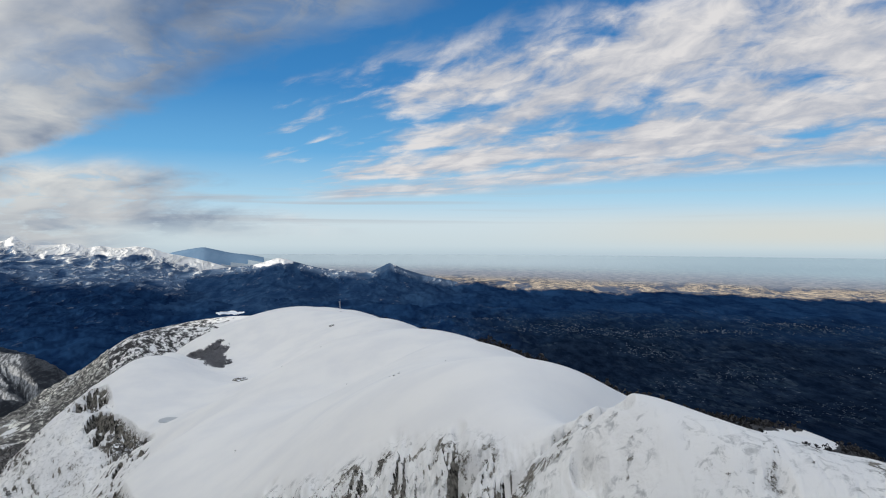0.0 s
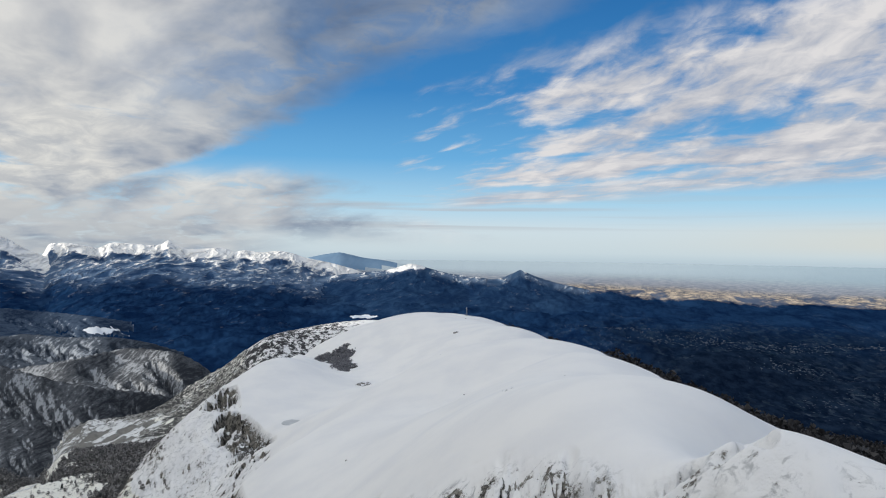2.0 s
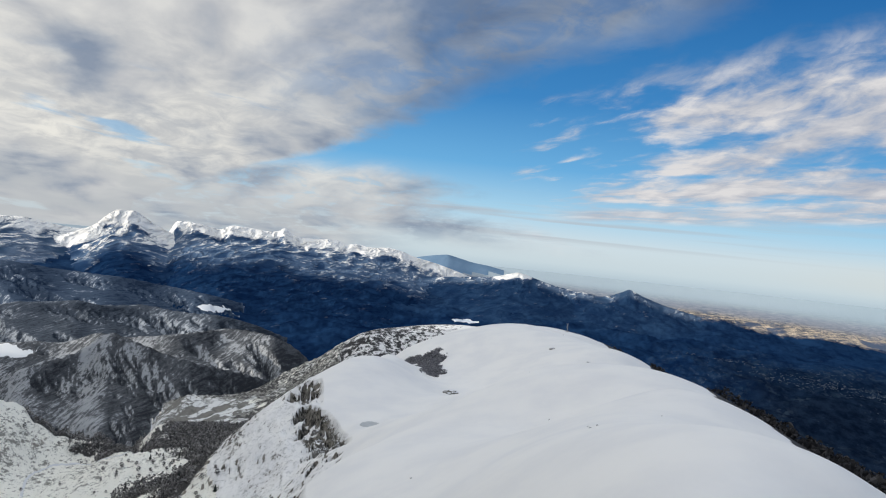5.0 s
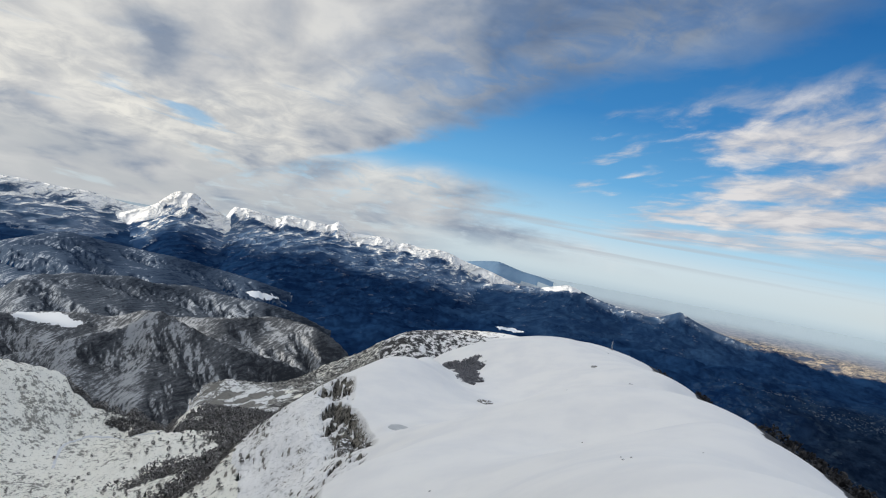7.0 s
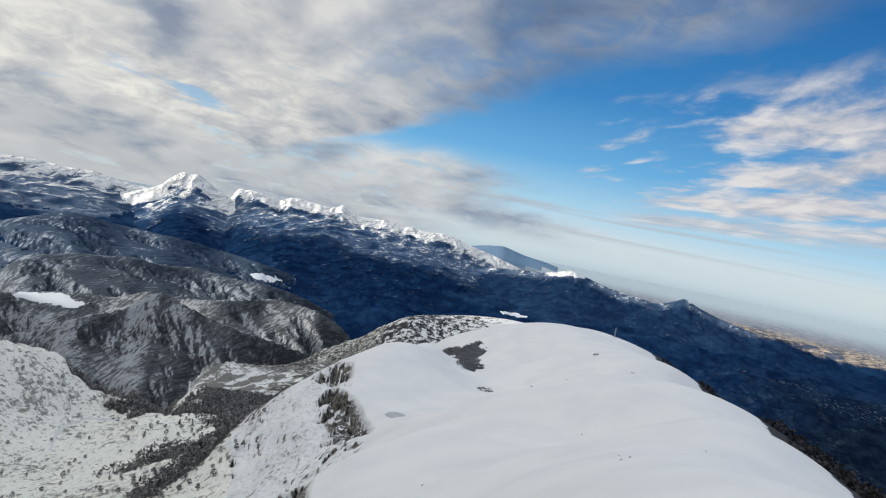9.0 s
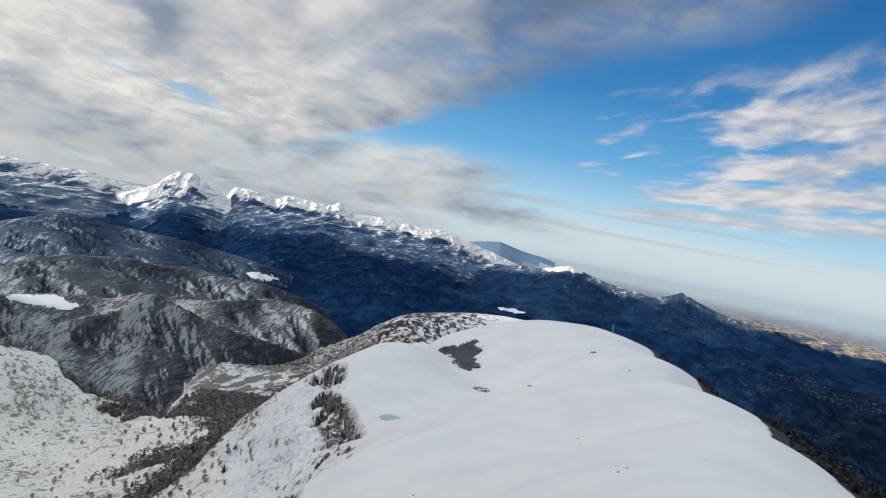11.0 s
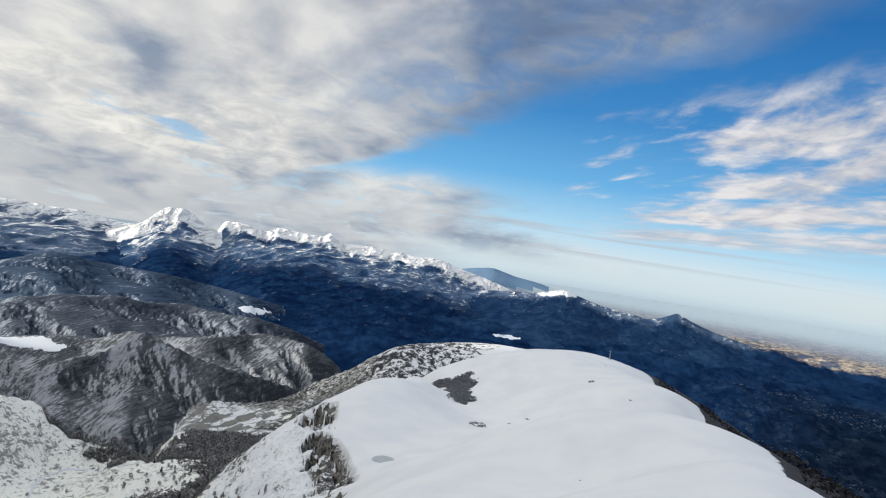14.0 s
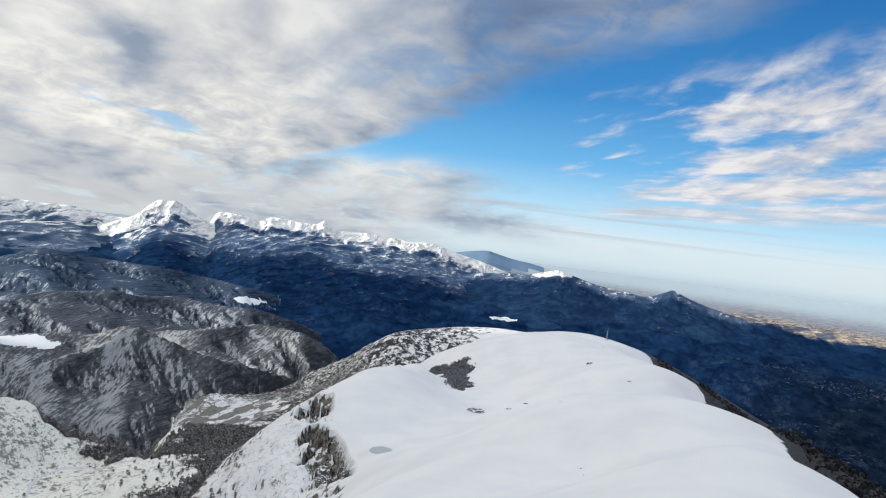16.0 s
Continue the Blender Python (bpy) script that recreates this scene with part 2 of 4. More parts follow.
# Flanks of the massif and the valley at its foot
FLANKS = [     (8, 130, -44), (-20, 135, -69), (50, 100, -33), (70, 122, -36), (46, 150, -58), (20, 150, -33), (0, 70, -114), (70, 60, -58), (-60, 150, -101), (-110,
    210, -117), (-150, 330, -122), (-190, 385, -134), (-290, 560, -172), (-290, 700, -172), (-220, 440, -113), (-340, 620, -193), (-275, 420, -172),
    (-325, 470, -190), (-240, 330, -172), (-480, 452, -228), (-239, 600, -119), (-238, 555, -117), (-250, 640, -140), (-560, 612, -184), (-640, 760, -250), (-700, 640,
    -189), (75, 180, -53), (70, 330, -73), (30, 560, -110), (-20, 800, -118), (230, 450, -119), (-60, 1010, -109), (-416, 584, -197), (-497, 583,
    -227), (-590, 560, -182), (-474, 693, -209), (-560, 930, -220), (-470, 960, -204), (-400, 1190, -148), (-480, 1120, -185), (-390, 1000, -129), (-800, 700, -234),
    (-330, 350, -200), (-600, 300, -179), (300, 250, -194), (250, 800, -243), (0, 0, -173), (-200, 60, -230), (200, -50, -200), (130, 650, -142),
    (-180, 1150, -126)]


def plate(points):
    """Thin-plate sheet through a handful of landmarks."""
    p = np.array(points, float)
    q = p[:, :2] / 300
    n = len(q)

    def kern(d2):
        return 0.5 * d2 * np.log(d2 + 1e-12)
    a = np.zeros((n + 3, n + 3))
    a[:n, :n] = kern(((q[:, None] - q[None]) ** 2).sum(2)) + np.eye(n) * 0.0004
    a[:n, n], a[:n, n + 1:], a[n, :n], a[n + 1:, :n] = 1, q, 1, q.T
    c = np.linalg.solve(a, np.concatenate([p[:, 2], np.zeros(3)]))

    def height(x, y):
        x, y = x / 300, y / 300
        z = c[n] + c[n + 1] * x + c[n + 2] * y
        for i in range(n):
            z = z + c[i] * kern((x - q[i, 0]) ** 2 + (y - q[i, 1]) ** 2)
        return z
    return height


massif = plate(PLATEAU + FLANKS)

# The basin floor: distance and its slope below level, in degrees
BASIN = [(1000, -18), (1400, -14), (1800, -11.2), (2300, -8.6), (3000, -6.0), (3600, -4.7), (4100, -3.7), (4400, -3.0), (4650, -2.2), (4800, -1.75), (4930, -1.25)]

# Skylines: bearing in degrees, slope in degrees
RANGE_W = [(-75, -1.2), (-60, -0.9), (-50, -0.95), (-48.5, -0.9), (-46.2, -1.0), (-44.8, -0.95), (-43.4, -1.15), (-42.0, -1.35), (-40.8, -1.35), (-39, -1.9), (-37, -2.8)]
PEAK_W = [(-43.0, -2.2), (-41.6, -1.6), (-40.4, -0.95), (-39.8, -0.35), (-39.3, 0.02), (-38.8, 0.02), (-38.2, 0.08), (-37.6, -0.2), (-36.9, -0.65), (-36.2, -0.95), (-35.5, -1.25), (-34.5, -1.8)]
RANGE_MID = [(-38.5, -2.6), (-37.2, -1.8), (-36.4, -1.25), (-35.9, -0.95), (-35.55, -0.32), (-35.0, -0.2), (-34.2, -0.22), (-33.3, -0.36), (-32.6, -0.48), (-31.9, -0.16), (-31.0, -0.18), (-30.2, -0.22), (-29.2, -0.28), (-28.7, -0.2), (-28.27, 0.06),
             (-27.8, -0.3), (-27.2, -0.48), (-26.4, -0.5), (-25.6, -0.46), (-24.4, -0.5), (-24.0, -0.68), (-23.4, -0.58), (-22.0, -0.7), (-21.0, -0.58), (-20.0, -0.75), (-19.0, -1.05), (-17.5, -1.35), (-16, -1.75), (-14, -2.4)]
FAR_HILL = [(-20.5, -1.6), (-18.6, -1.05), (-17.3, -0.80), (-16.7, -0.73), (-16.0, -0.86), (-15.0, -1.08), (-13.6, -1.25), (-12.0, -1.6), (-10.5, -2.2)]
HILL_SNOW = [(-19, -2.6), (-16.5, -2.3), (-14.4, -2.1), (-13.2, -1.95), (-12.4, -1.72), (-11.7, -1.52), (-11.0, -1.62), (-10.4, -1.8), (-9.2, -2.1), (-7.0, -2.45), (-4, -3.0)]
HILL_ROCKY = [(-9, -2.7), (-7, -2.4), (-5.4, -2.5), (-4.7, -2.25), (-4.2, -2.02), (-3.85, -1.85), (-3.5, -1.98), (-2.9, -2.2), (-2.0, -2.5), (0, -3.0), (3, -3.6), (6, -4.5), (9, -6.0)]
FAR_SPURS = [(-60, -5.5), (-49, -5.0), (-47.2, -4.4), (-45.4, -3.85), (-44.2, -3.9), (-42.5, -4.1), (-41, -4.2), (-39.5, -4.3), (-38, -4.4), (-36, -4.65), (-34, -4.9), (-31, -5.4), (-27, -6.4)]
SPUR = [(-60, -8.0), (-52, -8.6), (-48.3, -8.1), (-47.2, -7.1), (-45.4, -6.6), (-43.8, -6.3), (-42, -6.2), (-40.6, -6.05), (-39.6, -6.2), (-38.4, -6.2), (-36.7, -6.05), (-34.8, -6.3), (-33.2, -6.4), (-31.7, -6.4), (-30, -6.7), (-27, -7.6)]
GORGE_SIDE = [(-62, -9.6), (-52, -9.6), (-47.5, -9.3), (-42.8, -8.7), (-41, -8.7), (-39.7, -8.3), (-38.7, -8.0), (-37.6, -8.2), (-36.5, -8.1), (-34, -7.8), (-32.2, -7.45), (-30.3, -7.2), (-28.8, -7.3), (-27.1, -7.7), (-25.8, -8.4), (-24.8, -9.3), (-23.5, -11.0), (-22, -13)]
GORGE_RIB = [(-49, -12.8), (-44.8, -11.2), (-42.4, -10.15), (-39.5, -9.0), (-38.4, -8.15), (-37.8, -7.95), (-37.1, -8.15), (-36.1, -8.5), (-34.7, -9.0), (-32.4, -9.6), (-30.5, -9.9), (-28.8, -10.2), (-27.0, -10.6), (-25.4, -11.6)]

# unseen ridge, added behind and to the left to keep the low sun off the near slopes
SHADE_RIDGE = [(-180, 8), (-165, 12), (-150, 17), (-135, 20), (-112, 20.5), (-95, 20), (-82, 17), (-72, 9), (-65, 1), (-60, -8)]
SHOULDER = [(17, -14.5), (19, -13.2), (22, -12.6), (23.5, -12.2), (25, -12.5), (26.5, -13.0), (28, -13.6), (31, -14.6), (36, -17)]


def crest(table, az, r, r0, steep, depth, apron, back, wave, size, amp, reach, keep=60.0, blend=2.5):
    """A mountain whose skyline follows a table; its teeth fade out downhill and gullies are carved away from the crest line."""
    t = np.array(table)
    z_all = np.full(np.shape(az), -1e4)
    near = (az >= t[0, 0]) & (az <= t[-1, 0]) & (r > 0.42 * r0) & (r < 1.6 * r0 + 600)
    if not near.any():
        return z_all
    az, r = az[near], r[near]
    x, y = r * np.sin(np.radians(az)), r * np.cos(np.radians(az))
    rc = r0 + wave * perlin(az / 5.0, az * 0 + r0 * 0.37)
    tall = rc * np.tan(np.radians(spline(table, az)))
    grid = np.arange(t[0, 0] - 3 * blend, t[-1, 0] + 3 * blend, 0.2)
    bell = np.exp(-0.5 * (np.arange(-3 * blend, 3 * blend + 0.1, 0.2) / blend) ** 2)
    flat = np.convolve(np.pad(spline(table, grid), len(bell) // 2, "edge"), bell / bell.sum(), "same")[len(bell) // 2:][:len(grid)]
    mild = rc * np.tan(np.radians(np.interp(az, grid, flat)))
    d = rc - r
    f = np.clip(d, 0, None)
    z = mild + (tall - mild) * np.exp(-f / keep) - depth * (1 - np.exp(-f * steep / depth)) - apron * f - np.clip(-d, 0, None) * back
    side = rc * np.radians(az)
    k, octaves = (0.75, 6) if r0 < 3500 else (0.55, 3)
    ribs = k * ridged(side + 0.55 * r, r * 0.2, size, octaves) + (1 - k) * ridged(x, y, size * 0.7, octaves)
    fade = smooth(np.abs(d), 0, reach) * (1 if r0 < 3500 else 1 - smooth(d, 110, 300))
    z_all[near] = z - amp * np.clip(0.75 - ribs, 0, 2.2) * fade
    return z_all


def bluffs(x, y, o):
    """How far a spot belongs to one of the three bare cliffs along the western edge."""
    b = np.exp(-((x + 170) ** 2 + (y - 416) ** 2) / 1000) + 0.8 * np.exp(-((x + 204) ** 2 + (y - 474) ** 2) / 260) + np.exp(-((x + 116) ** 2 + (y - 279) ** 2) / 420)
    return smooth(o, -1, 4) * (1 - smooth(o, 10, 30)) * smooth(b + 0.35 * perlin(x / 15, y / 15) + 0.42 * perlin(x / 6, y / 9), 0.20, 0.62)


# where the bench beyond the western cliffs breaks off into the gorge: bearing, distance
BENCH = [(-62, 850), (-43.7, 826), (-41.9, 826), (-41.3, 808), (-39.2, 801), (-36.6, 797), (-35.8, 770), (-35, 720), (-30, 700)]


def home(x, y, r, az):
    """The near mountain with its cliffs, its bench and the valley behind."""
    m = massif(x, y)
    o = RIM(x, y)
    west = smooth(-x, 85, 125)
    rough = smooth(o, 0, 12)
    stone = ridged(x, y, 16, 5, 0.6)
    m = m + (fbm(x, y, 60, 3) * 0.5 + fbm(x + 300, y, 130, 2) * 1.0 * smooth(r, 170, 260)) * (1 - rough)
    m = m + rough * (1 - west) * ((ridged(x * 1.2, y * 0.32, 12, 6, 0.62) - 0.4) * (0.18 + 1.6 * smooth(20 - x, 0, 16)) + fbm(x, y, 30, 3) * 0.8)
    cliff = bluffs(x, y, o)
    m = m - cliff * 9 + cliff * (stone - 0.2) * 4.2 + west * rough * (1 - cliff) * ((ridged(x, y, 30, 6, 0.6) - 0.3) * 1.2 + fbm(x, y, 120, 4) * 3.0 * smooth(o, 60, 160))
    m = m - np.clip(r - 1180, 0, None) * 0.55 - np.clip(x - 260, 0, None) * 0.6 - np.clip(r - 1080, 0, None) * 0.3 * smooth(-az, 25, 30) - smooth(-az, 50, 75) * 120
    m = m + (massif(np.array(-147.0), np.array(428.0)) - m) * (1 - smooth(np.hypot(x + 147, y - 428), 5, 13))
    m = m + fbm(x, y, 70, 5, 0.6) * 5 * smooth(r, 900, 1050) * smooth(-az, 21, 25)
    beyond = r - np.interp(az, [b[0] for b in BENCH], [b[1] for b in BENCH]) + 9 * perlin(az / 0.9, az * 0)
    m = m - 55 * smooth(beyond, 0, 70) * smooth(-az, 33.5, 37.2)
    return np.maximum(m, crest(SHOULDER, az, r, 520, 0.3, 30, 0.35, 0.5, 0, 60, 3, 30))


def land(az, r):
    """Heights of all layers at bearings and distances; returns z and the layer that lies on top."""
    x, y = r * np.sin(np.radians(az)), r * np.cos(np.radians(az))
    layers = []
    base = np.maximum(r, 1000) * np.tan(np.radians(spline(BASIN, np.maximum(r, 1000))))
    hills = np.zeros_like(base)
    out = r > 1300
    hills[out] = (fbm(x[out], y[out], 300, 6, 0.55) + 0.25) * 22 * smooth(r[out], 1300, 2400) * (1 - smooth(r[out], 4100, 4600))
    layers.append(base + hills * (1 - 0.55 * smooth(az, 0, 12)))
    near = r < 1900
    m = np.full(base.shape, -1e4)
    m[near] = home(x[near], y[near], r[near], az[near])
    layers.append(m)
    # added ridge out of view, only there to cast shade
    m2 = crest(SHADE_RIDGE, az, r, 1300, 0.6, 200, 0.15, 0.5, 0, 260, 40, 150, 400)
    rolling = (fbm(4000 * np.radians(az) * 0.45, r * 1.1, 260, 6, 0.6) + 0.1) * 20 * smooth(4600 - r, 0, 500)
    layers.append(crest(GORGE_SIDE, az, r, 1420, 0.4, 25, 0.15, 0.45, 60, 90, 24, 60, 300, 0.8))
    layers.append(crest(SPUR, az, r, 2150, 0.3, 25, 0.12, 0.35, 80, 130, 30, 90, 300, 1.0))
    layers.append(crest(FAR_SPURS, az, r, 3000, 0.2, 20, 0.09, 0.2, 120, 180, 34, 130, 300, 1.5))
    layers.append(crest(RANGE_W, az, r, 4720, 0.45, 70, 0.14, 0.8, 0, 260, 26, 90, 160) + rolling)
    layers.append(crest(PEAK_W, az, r, 4560, 0.6, 85, 0.13, 0.8, 0, 190, 24, 60, 120, 1.8) + rolling)
    layers.append(crest(RANGE_MID, az, r, 4640, 0.5, 70, 0.12, 0.8, 0, 190, 22, 60, 120) + rolling)
    layers.append(crest(HILL_SNOW, az, r, 4330, 0.3, 26, 0.13, 0.8, 0, 90, 5, 60, 120) + rolling * 0.4)
    layers.append(crest(HILL_ROCKY, az, r, 4250, 0.3, 30, 0.13, 0.8, 0, 70, 5, 50, 60) + rolling * 0.4)
    layers.append(crest(FAR_HILL, az, r, 4800, 1.2, 40, 0.40, 0.8, 0, 160, 4, 60, 400))
    layers.append(crest(GORGE_RIB, az, r, 1190, 0.55, 30, 0.22, 0.5, 40, 70, 16, 40, 200, 0.8))
    layers[0] = np.maximum(layers[0], m2)
    stack = np.stack(layers)
    return stack.max(0), stack.argmax(0)


# Edge of the plateau where it breaks into rock: the near brow and the western cliffs
BROW = [(90, 118), (56, 119), (34, 121), (24, 136), (9, 149), (-6, 163), (-20, 172), (-60, 215), (-98, 256), (-116, 290), (-138, 340), (-130, 358), (-139, 385), (-153, 412), (-171, 438), (-186, 452), (-205, 490), (-228, 545)]


def RIM(x, y):
    """Metres outside the brow line (towards the near face and the western cliffs)."""
    b = np.array(BROW, float)
    best, side = np.full(x.shape, 1e9), np.zeros(x.shape)
    for p, q in zip(b[:-1], b[1:]):
        d = q - p
        t = np.clip(((x - p[0]) * d[0] + (y - p[1]) * d[1]) / (d @ d), 0, 1)
        ex, ey = x - p[0] - t * d[0], y - p[1] - t * d[1]
        dist = np.hypot(ex, ey)
        cross = d[0] * (y - p[1]) - d[1] * (x - p[0])
        near = dist < best
        best, side = np.where(near, dist, best), np.where(near, np.sign(cross), side)
    return best * side

# ---- materials ----


def material(name, build):
    m = bpy.data.materials.new(name)
    m.use_nodes = True
    n = Nodes(m.node_tree)
    bsdf = n.add("ShaderNodeBsdfPrincipled")
    build(n, bsdf)
    out = n.add("ShaderNodeOutputMaterial")
    n.put(out.inputs[0], bsdf.outputs[0])
    return m


def bump(n, bsdf, height, strength, distance):
    b = n.add("ShaderNodeBump")
    n.put(b.inputs["Height"], height)
    n.put(b.inputs["Strength"], strength)
    n.put(b.inputs["Distance"], distance)
    n.put(bsdf.inputs["Normal"], b.outputs[0])


def attr(n, name):
    return n.add("ShaderNodeAttribute", attribute_name=name).outputs["Fac"]


def place(n):
    return n.add("ShaderNodeNewGeometry").outputs["Position"]


def stretched(n, sx, sy, sz, turn=0.0):
    m = n.add("ShaderNodeMapping")
    n.put(m.inputs["Vector"], place(n))
    m.inputs["Rotation"].default_value = (0, 0, radians(turn))
    m.inputs["Scale"].default_value = (sx, sy, sz)
    return m.outputs[0]


def snow_mountain(n, bsdf):
    p = place(n)
    fine, mid = n.noise(p, 0.35, 6.0, 0.62), n.noise(p, 0.045, 5.0, 0.55)
    snow = n.mix(n.step(mid, 0.35, 0.7), (0.80, 0.79, 0.775), (0.735, 0.732, 0.735))
    grit = n.noise(p, 0.9, 8.0, 0.75, 0.3)
    crack = n.noise(stretched(n, 0.42, 0.42, 0.26), 1.0, 8.0, 0.70, 0.6)
    stone = n.mix(n.step(grit, 0.3, 0.7), (0.085, 0.079, 0.069), (0.33, 0.305, 0.265))
    stone = n.mix(n.step(crack, 0.55, 0.42), stone, (0.020, 0.018, 0.016))
    rime = n.math("MULTIPLY", n.step(crack, 0.50, 0.64), n.step(attr(n, "rock"), 0.05, 0.30, 0.0, 0.85))
    snow = n.mix(rime, snow, (0.40, 0.405, 0.41))
    speck = n.math("ADD", n.math("MULTIPLY", n.noise(p, 0.30, 7.0, 0.68, 0.5), 0.5), n.math("MULTIPLY", n.noise(p, 1.3, 6.0, 0.72, 0.4), 0.5))
    rock = n.step(n.math("ADD", attr(n, "rock"), n.math("ADD", n.math("MULTIPLY", n.math("SUBTRACT", speck, 0.5), 1.5), n.math("MULTIPLY", n.math("SUBTRACT", crack, 0.5), 0.7))), 0.44, 0.54)
    col = n.mix(rock, snow, stone)
    trees = n.noise(p, 0.11, 8.0, 0.78)
    bark = n.mix(n.step(n.noise(p, 0.5, 6.0, 0.75), 0.3, 0.7), (0.013, 0.013, 0.015), (0.066, 0.064, 0.066))
    wood = n.step(n.math("ADD", attr(n, "wood"), n.math("MULTIPLY", n.math("SUBTRACT", trees, 0.5), 1.1)), 0.46, 0.54)
    n.put(bsdf.inputs["Base Color"], n.mix(wood, col, bark))
    n.put(bsdf.inputs["Roughness"], 0.85)
    n.put(bsdf.inputs["Specular IOR Level"], 0.2)
    h = n.math("ADD", n.math("MULTIPLY", fine, n.math("ADD", n.math("ADD", n.math("MULTIPLY", rock, 2.5), n.math("MULTIPLY", attr(n, "rock"), 3.0)), 0.10)), n.math("MULTIPLY", mid, 0.8))
    bump(n, bsdf, h, 0.5, 1.0)


def valley_slope(n, bsdf):
    p = place(n)
    fine = n.noise(p, 0.20, 7.0, 0.74)
    mid = n.noise(p, 0.02, 4.0, 0.6)
    dots = n.noise(p, 0.55, 6.0, 0.75)
    scrub = n.math("MAXIMUM", n.step(n.math("ADD", fine, n.math("MULTIPLY", mid, 0.35)), 0.70, 0.78), n.step(n.math("ADD", dots, n.math("MULTIPLY", mid, 0.25)), 0.70, 0.76))
    # weak warm sunlight is put into this snow's cream colour
    snow = n.mix(n.noise(p, 0.03, 3.0), (0.88, 0.86, 0.775), (0.80, 0.785, 0.725))
    col = n.mix(n.math("MULTIPLY", scrub, 0.85), snow, (0.15, 0.145, 0.13))
    stone = n.mix(fine, (0.10, 0.095, 0.085), (0.33, 0.30, 0.26))
    col = n.mix(n.step(n.math("ADD", attr(n, "rock"), n.math("MULTIPLY", n.math("SUBTRACT", fine, 0.5), 1.3)), 0.46, 0.58), col, stone)
    bark = n.mix(n.noise(p, 0.4, 5.0, 0.75), (0.018, 0.019, 0.021), (0.11, 0.105, 0.10))
    wood = n.step(n.math("ADD", attr(n, "wood"), n.math("MULTIPLY", n.math("SUBTRACT", fine, 0.5), 0.8)), 0.44, 0.56)
    col = n.mix(wood, col, bark)
    grid = stretched(n, 0.085, 0.040, 0.0, 20)
    moved = n.add("ShaderNodeVectorMath", operation="ADD")
    n.put(moved.inputs[0], grid)
    n.put(moved.inputs[1], n.noise(p, 0.03, 4.0, 0.6, 0.0, True))
    cells = n.add("ShaderNodeTexVoronoi", feature="F1")
    n.put(cells.inputs["Vector"], moved.outputs[0])
    n.put(cells.inputs["Scale"], 1.0)
    hedge = n.add("ShaderNodeTexVoronoi", feature="DISTANCE_TO_EDGE")
    n.put(hedge.inputs["Vector"], moved.outputs[0])
    n.put(hedge.inputs["Scale"], 1.0)
    pick = n.add("ShaderNodeSeparateColor")
    n.put(pick.inputs[0], cells.outputs["Color"])
    earth = n.mix(n.noise(p, 0.4, 7.0, 0.8), (0.07, 0.068, 0.062), (0.34, 0.325, 0.295))
    earth = n.mix(n.step(n.math("ADD", pick.outputs[0], n.math("MULTIPLY", n.math("SUBTRACT", fine, 0.5), 1.6)), 0.36, 0.46), earth, (0.72, 0.72, 0.71))
    thorn = n.step(n.math("ADD", hedge.outputs["Distance"], n.math("MULTIPLY", n.math("SUBTRACT", dots, 0.5), 0.35)), 0.09, 0.02)
    earth = n.mix(n.math("MULTIPLY", thorn, n.step(fine, 0.42, 0.58, 0.1, 0.9)), earth, (0.12, 0.12, 0.115))
    earth = n.mix(n.step(n.math("ADD", dots, n.math("MULTIPLY", mid, 0.3)), 0.78, 0.84), earth, (0.14, 0.13, 0.12))
    field = n.step(n.math("ADD", attr(n, "field"), n.math("MULTIPLY", n.math("SUBTRACT", n.noise(p, 0.035, 6.0, 0.7, 0.8), 0.5), 2.2)), 0.5, 0.60)
    n.put(bsdf.inputs["Base Color"], n.mix(n.math("MULTIPLY", field, n.math("SUBTRACT", 1.0, wood)), col, earth))
    n.put(bsdf.inputs["Roughness"], 0.9)
    n.put(bsdf.inputs["Specular IOR Level"], 0.15)
    bump(n, bsdf, fine, 0.5, 2.0)


def wooded_ridge(dark, grey, snow, bare, size):
    """Winter woods on gullied slopes: snow shows on one side of every rib, shade is painted dark on the other. size:
    metres across a clump.
    """
    def build(n, bsdf):
        p = place(n)
        grain = n.noise(p, 1.0 / size, 7.0, 0.74, 0.5)
        speck = n.noise(p, 3.6 / size, 3.0, 0.7, 0.3)
        belt = n.noise(p, 0.10 / size, 4.0, 0.6, 0.8)
        # narrow gullies run down both sides of every rib and meet at its foot
        k = 1.5 / size
        veins = n.mix(n.step(n.math("ADD", attr(n, "rock"), n.math("MULTIPLY", n.math("SUBTRACT", belt, 0.5), 1.2)), 0.40, 0.60),
                      n.noise(stretched(n, k, k * 0.16, k * 0.5, 32), 1.0, 5.0, 0.66, 0.35), n.noise(stretched(n, k, k * 0.16, k * 0.5, -46), 1.0, 5.0, 0.66, 0.35))
        # painted shade: right-facing sides darker, the others lighter
        side_shade = n.math("MULTIPLY", n.math("SUBTRACT", attr(n, "rock"), 0.5), -0.40)
        tone = n.math("ADD", n.math("ADD", n.math("MULTIPLY", n.math("SUBTRACT", grain, 0.5), 0.6), n.math("MULTIPLY", n.math("SUBTRACT", speck, 0.5), 0.5)), n.math("ADD", n.math("MULTIPLY", n.math("SUBTRACT", belt, 0.5), 0.8), side_shade))
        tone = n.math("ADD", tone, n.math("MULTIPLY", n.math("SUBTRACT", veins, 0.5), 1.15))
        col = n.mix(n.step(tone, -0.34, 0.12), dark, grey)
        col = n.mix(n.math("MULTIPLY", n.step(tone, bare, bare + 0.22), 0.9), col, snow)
        white = n.step(n.math("ADD", attr(n, "field"), n.math("MULTIPLY", n.math("SUBTRACT", grain, 0.5), 1.0)), 0.46, 0.56)
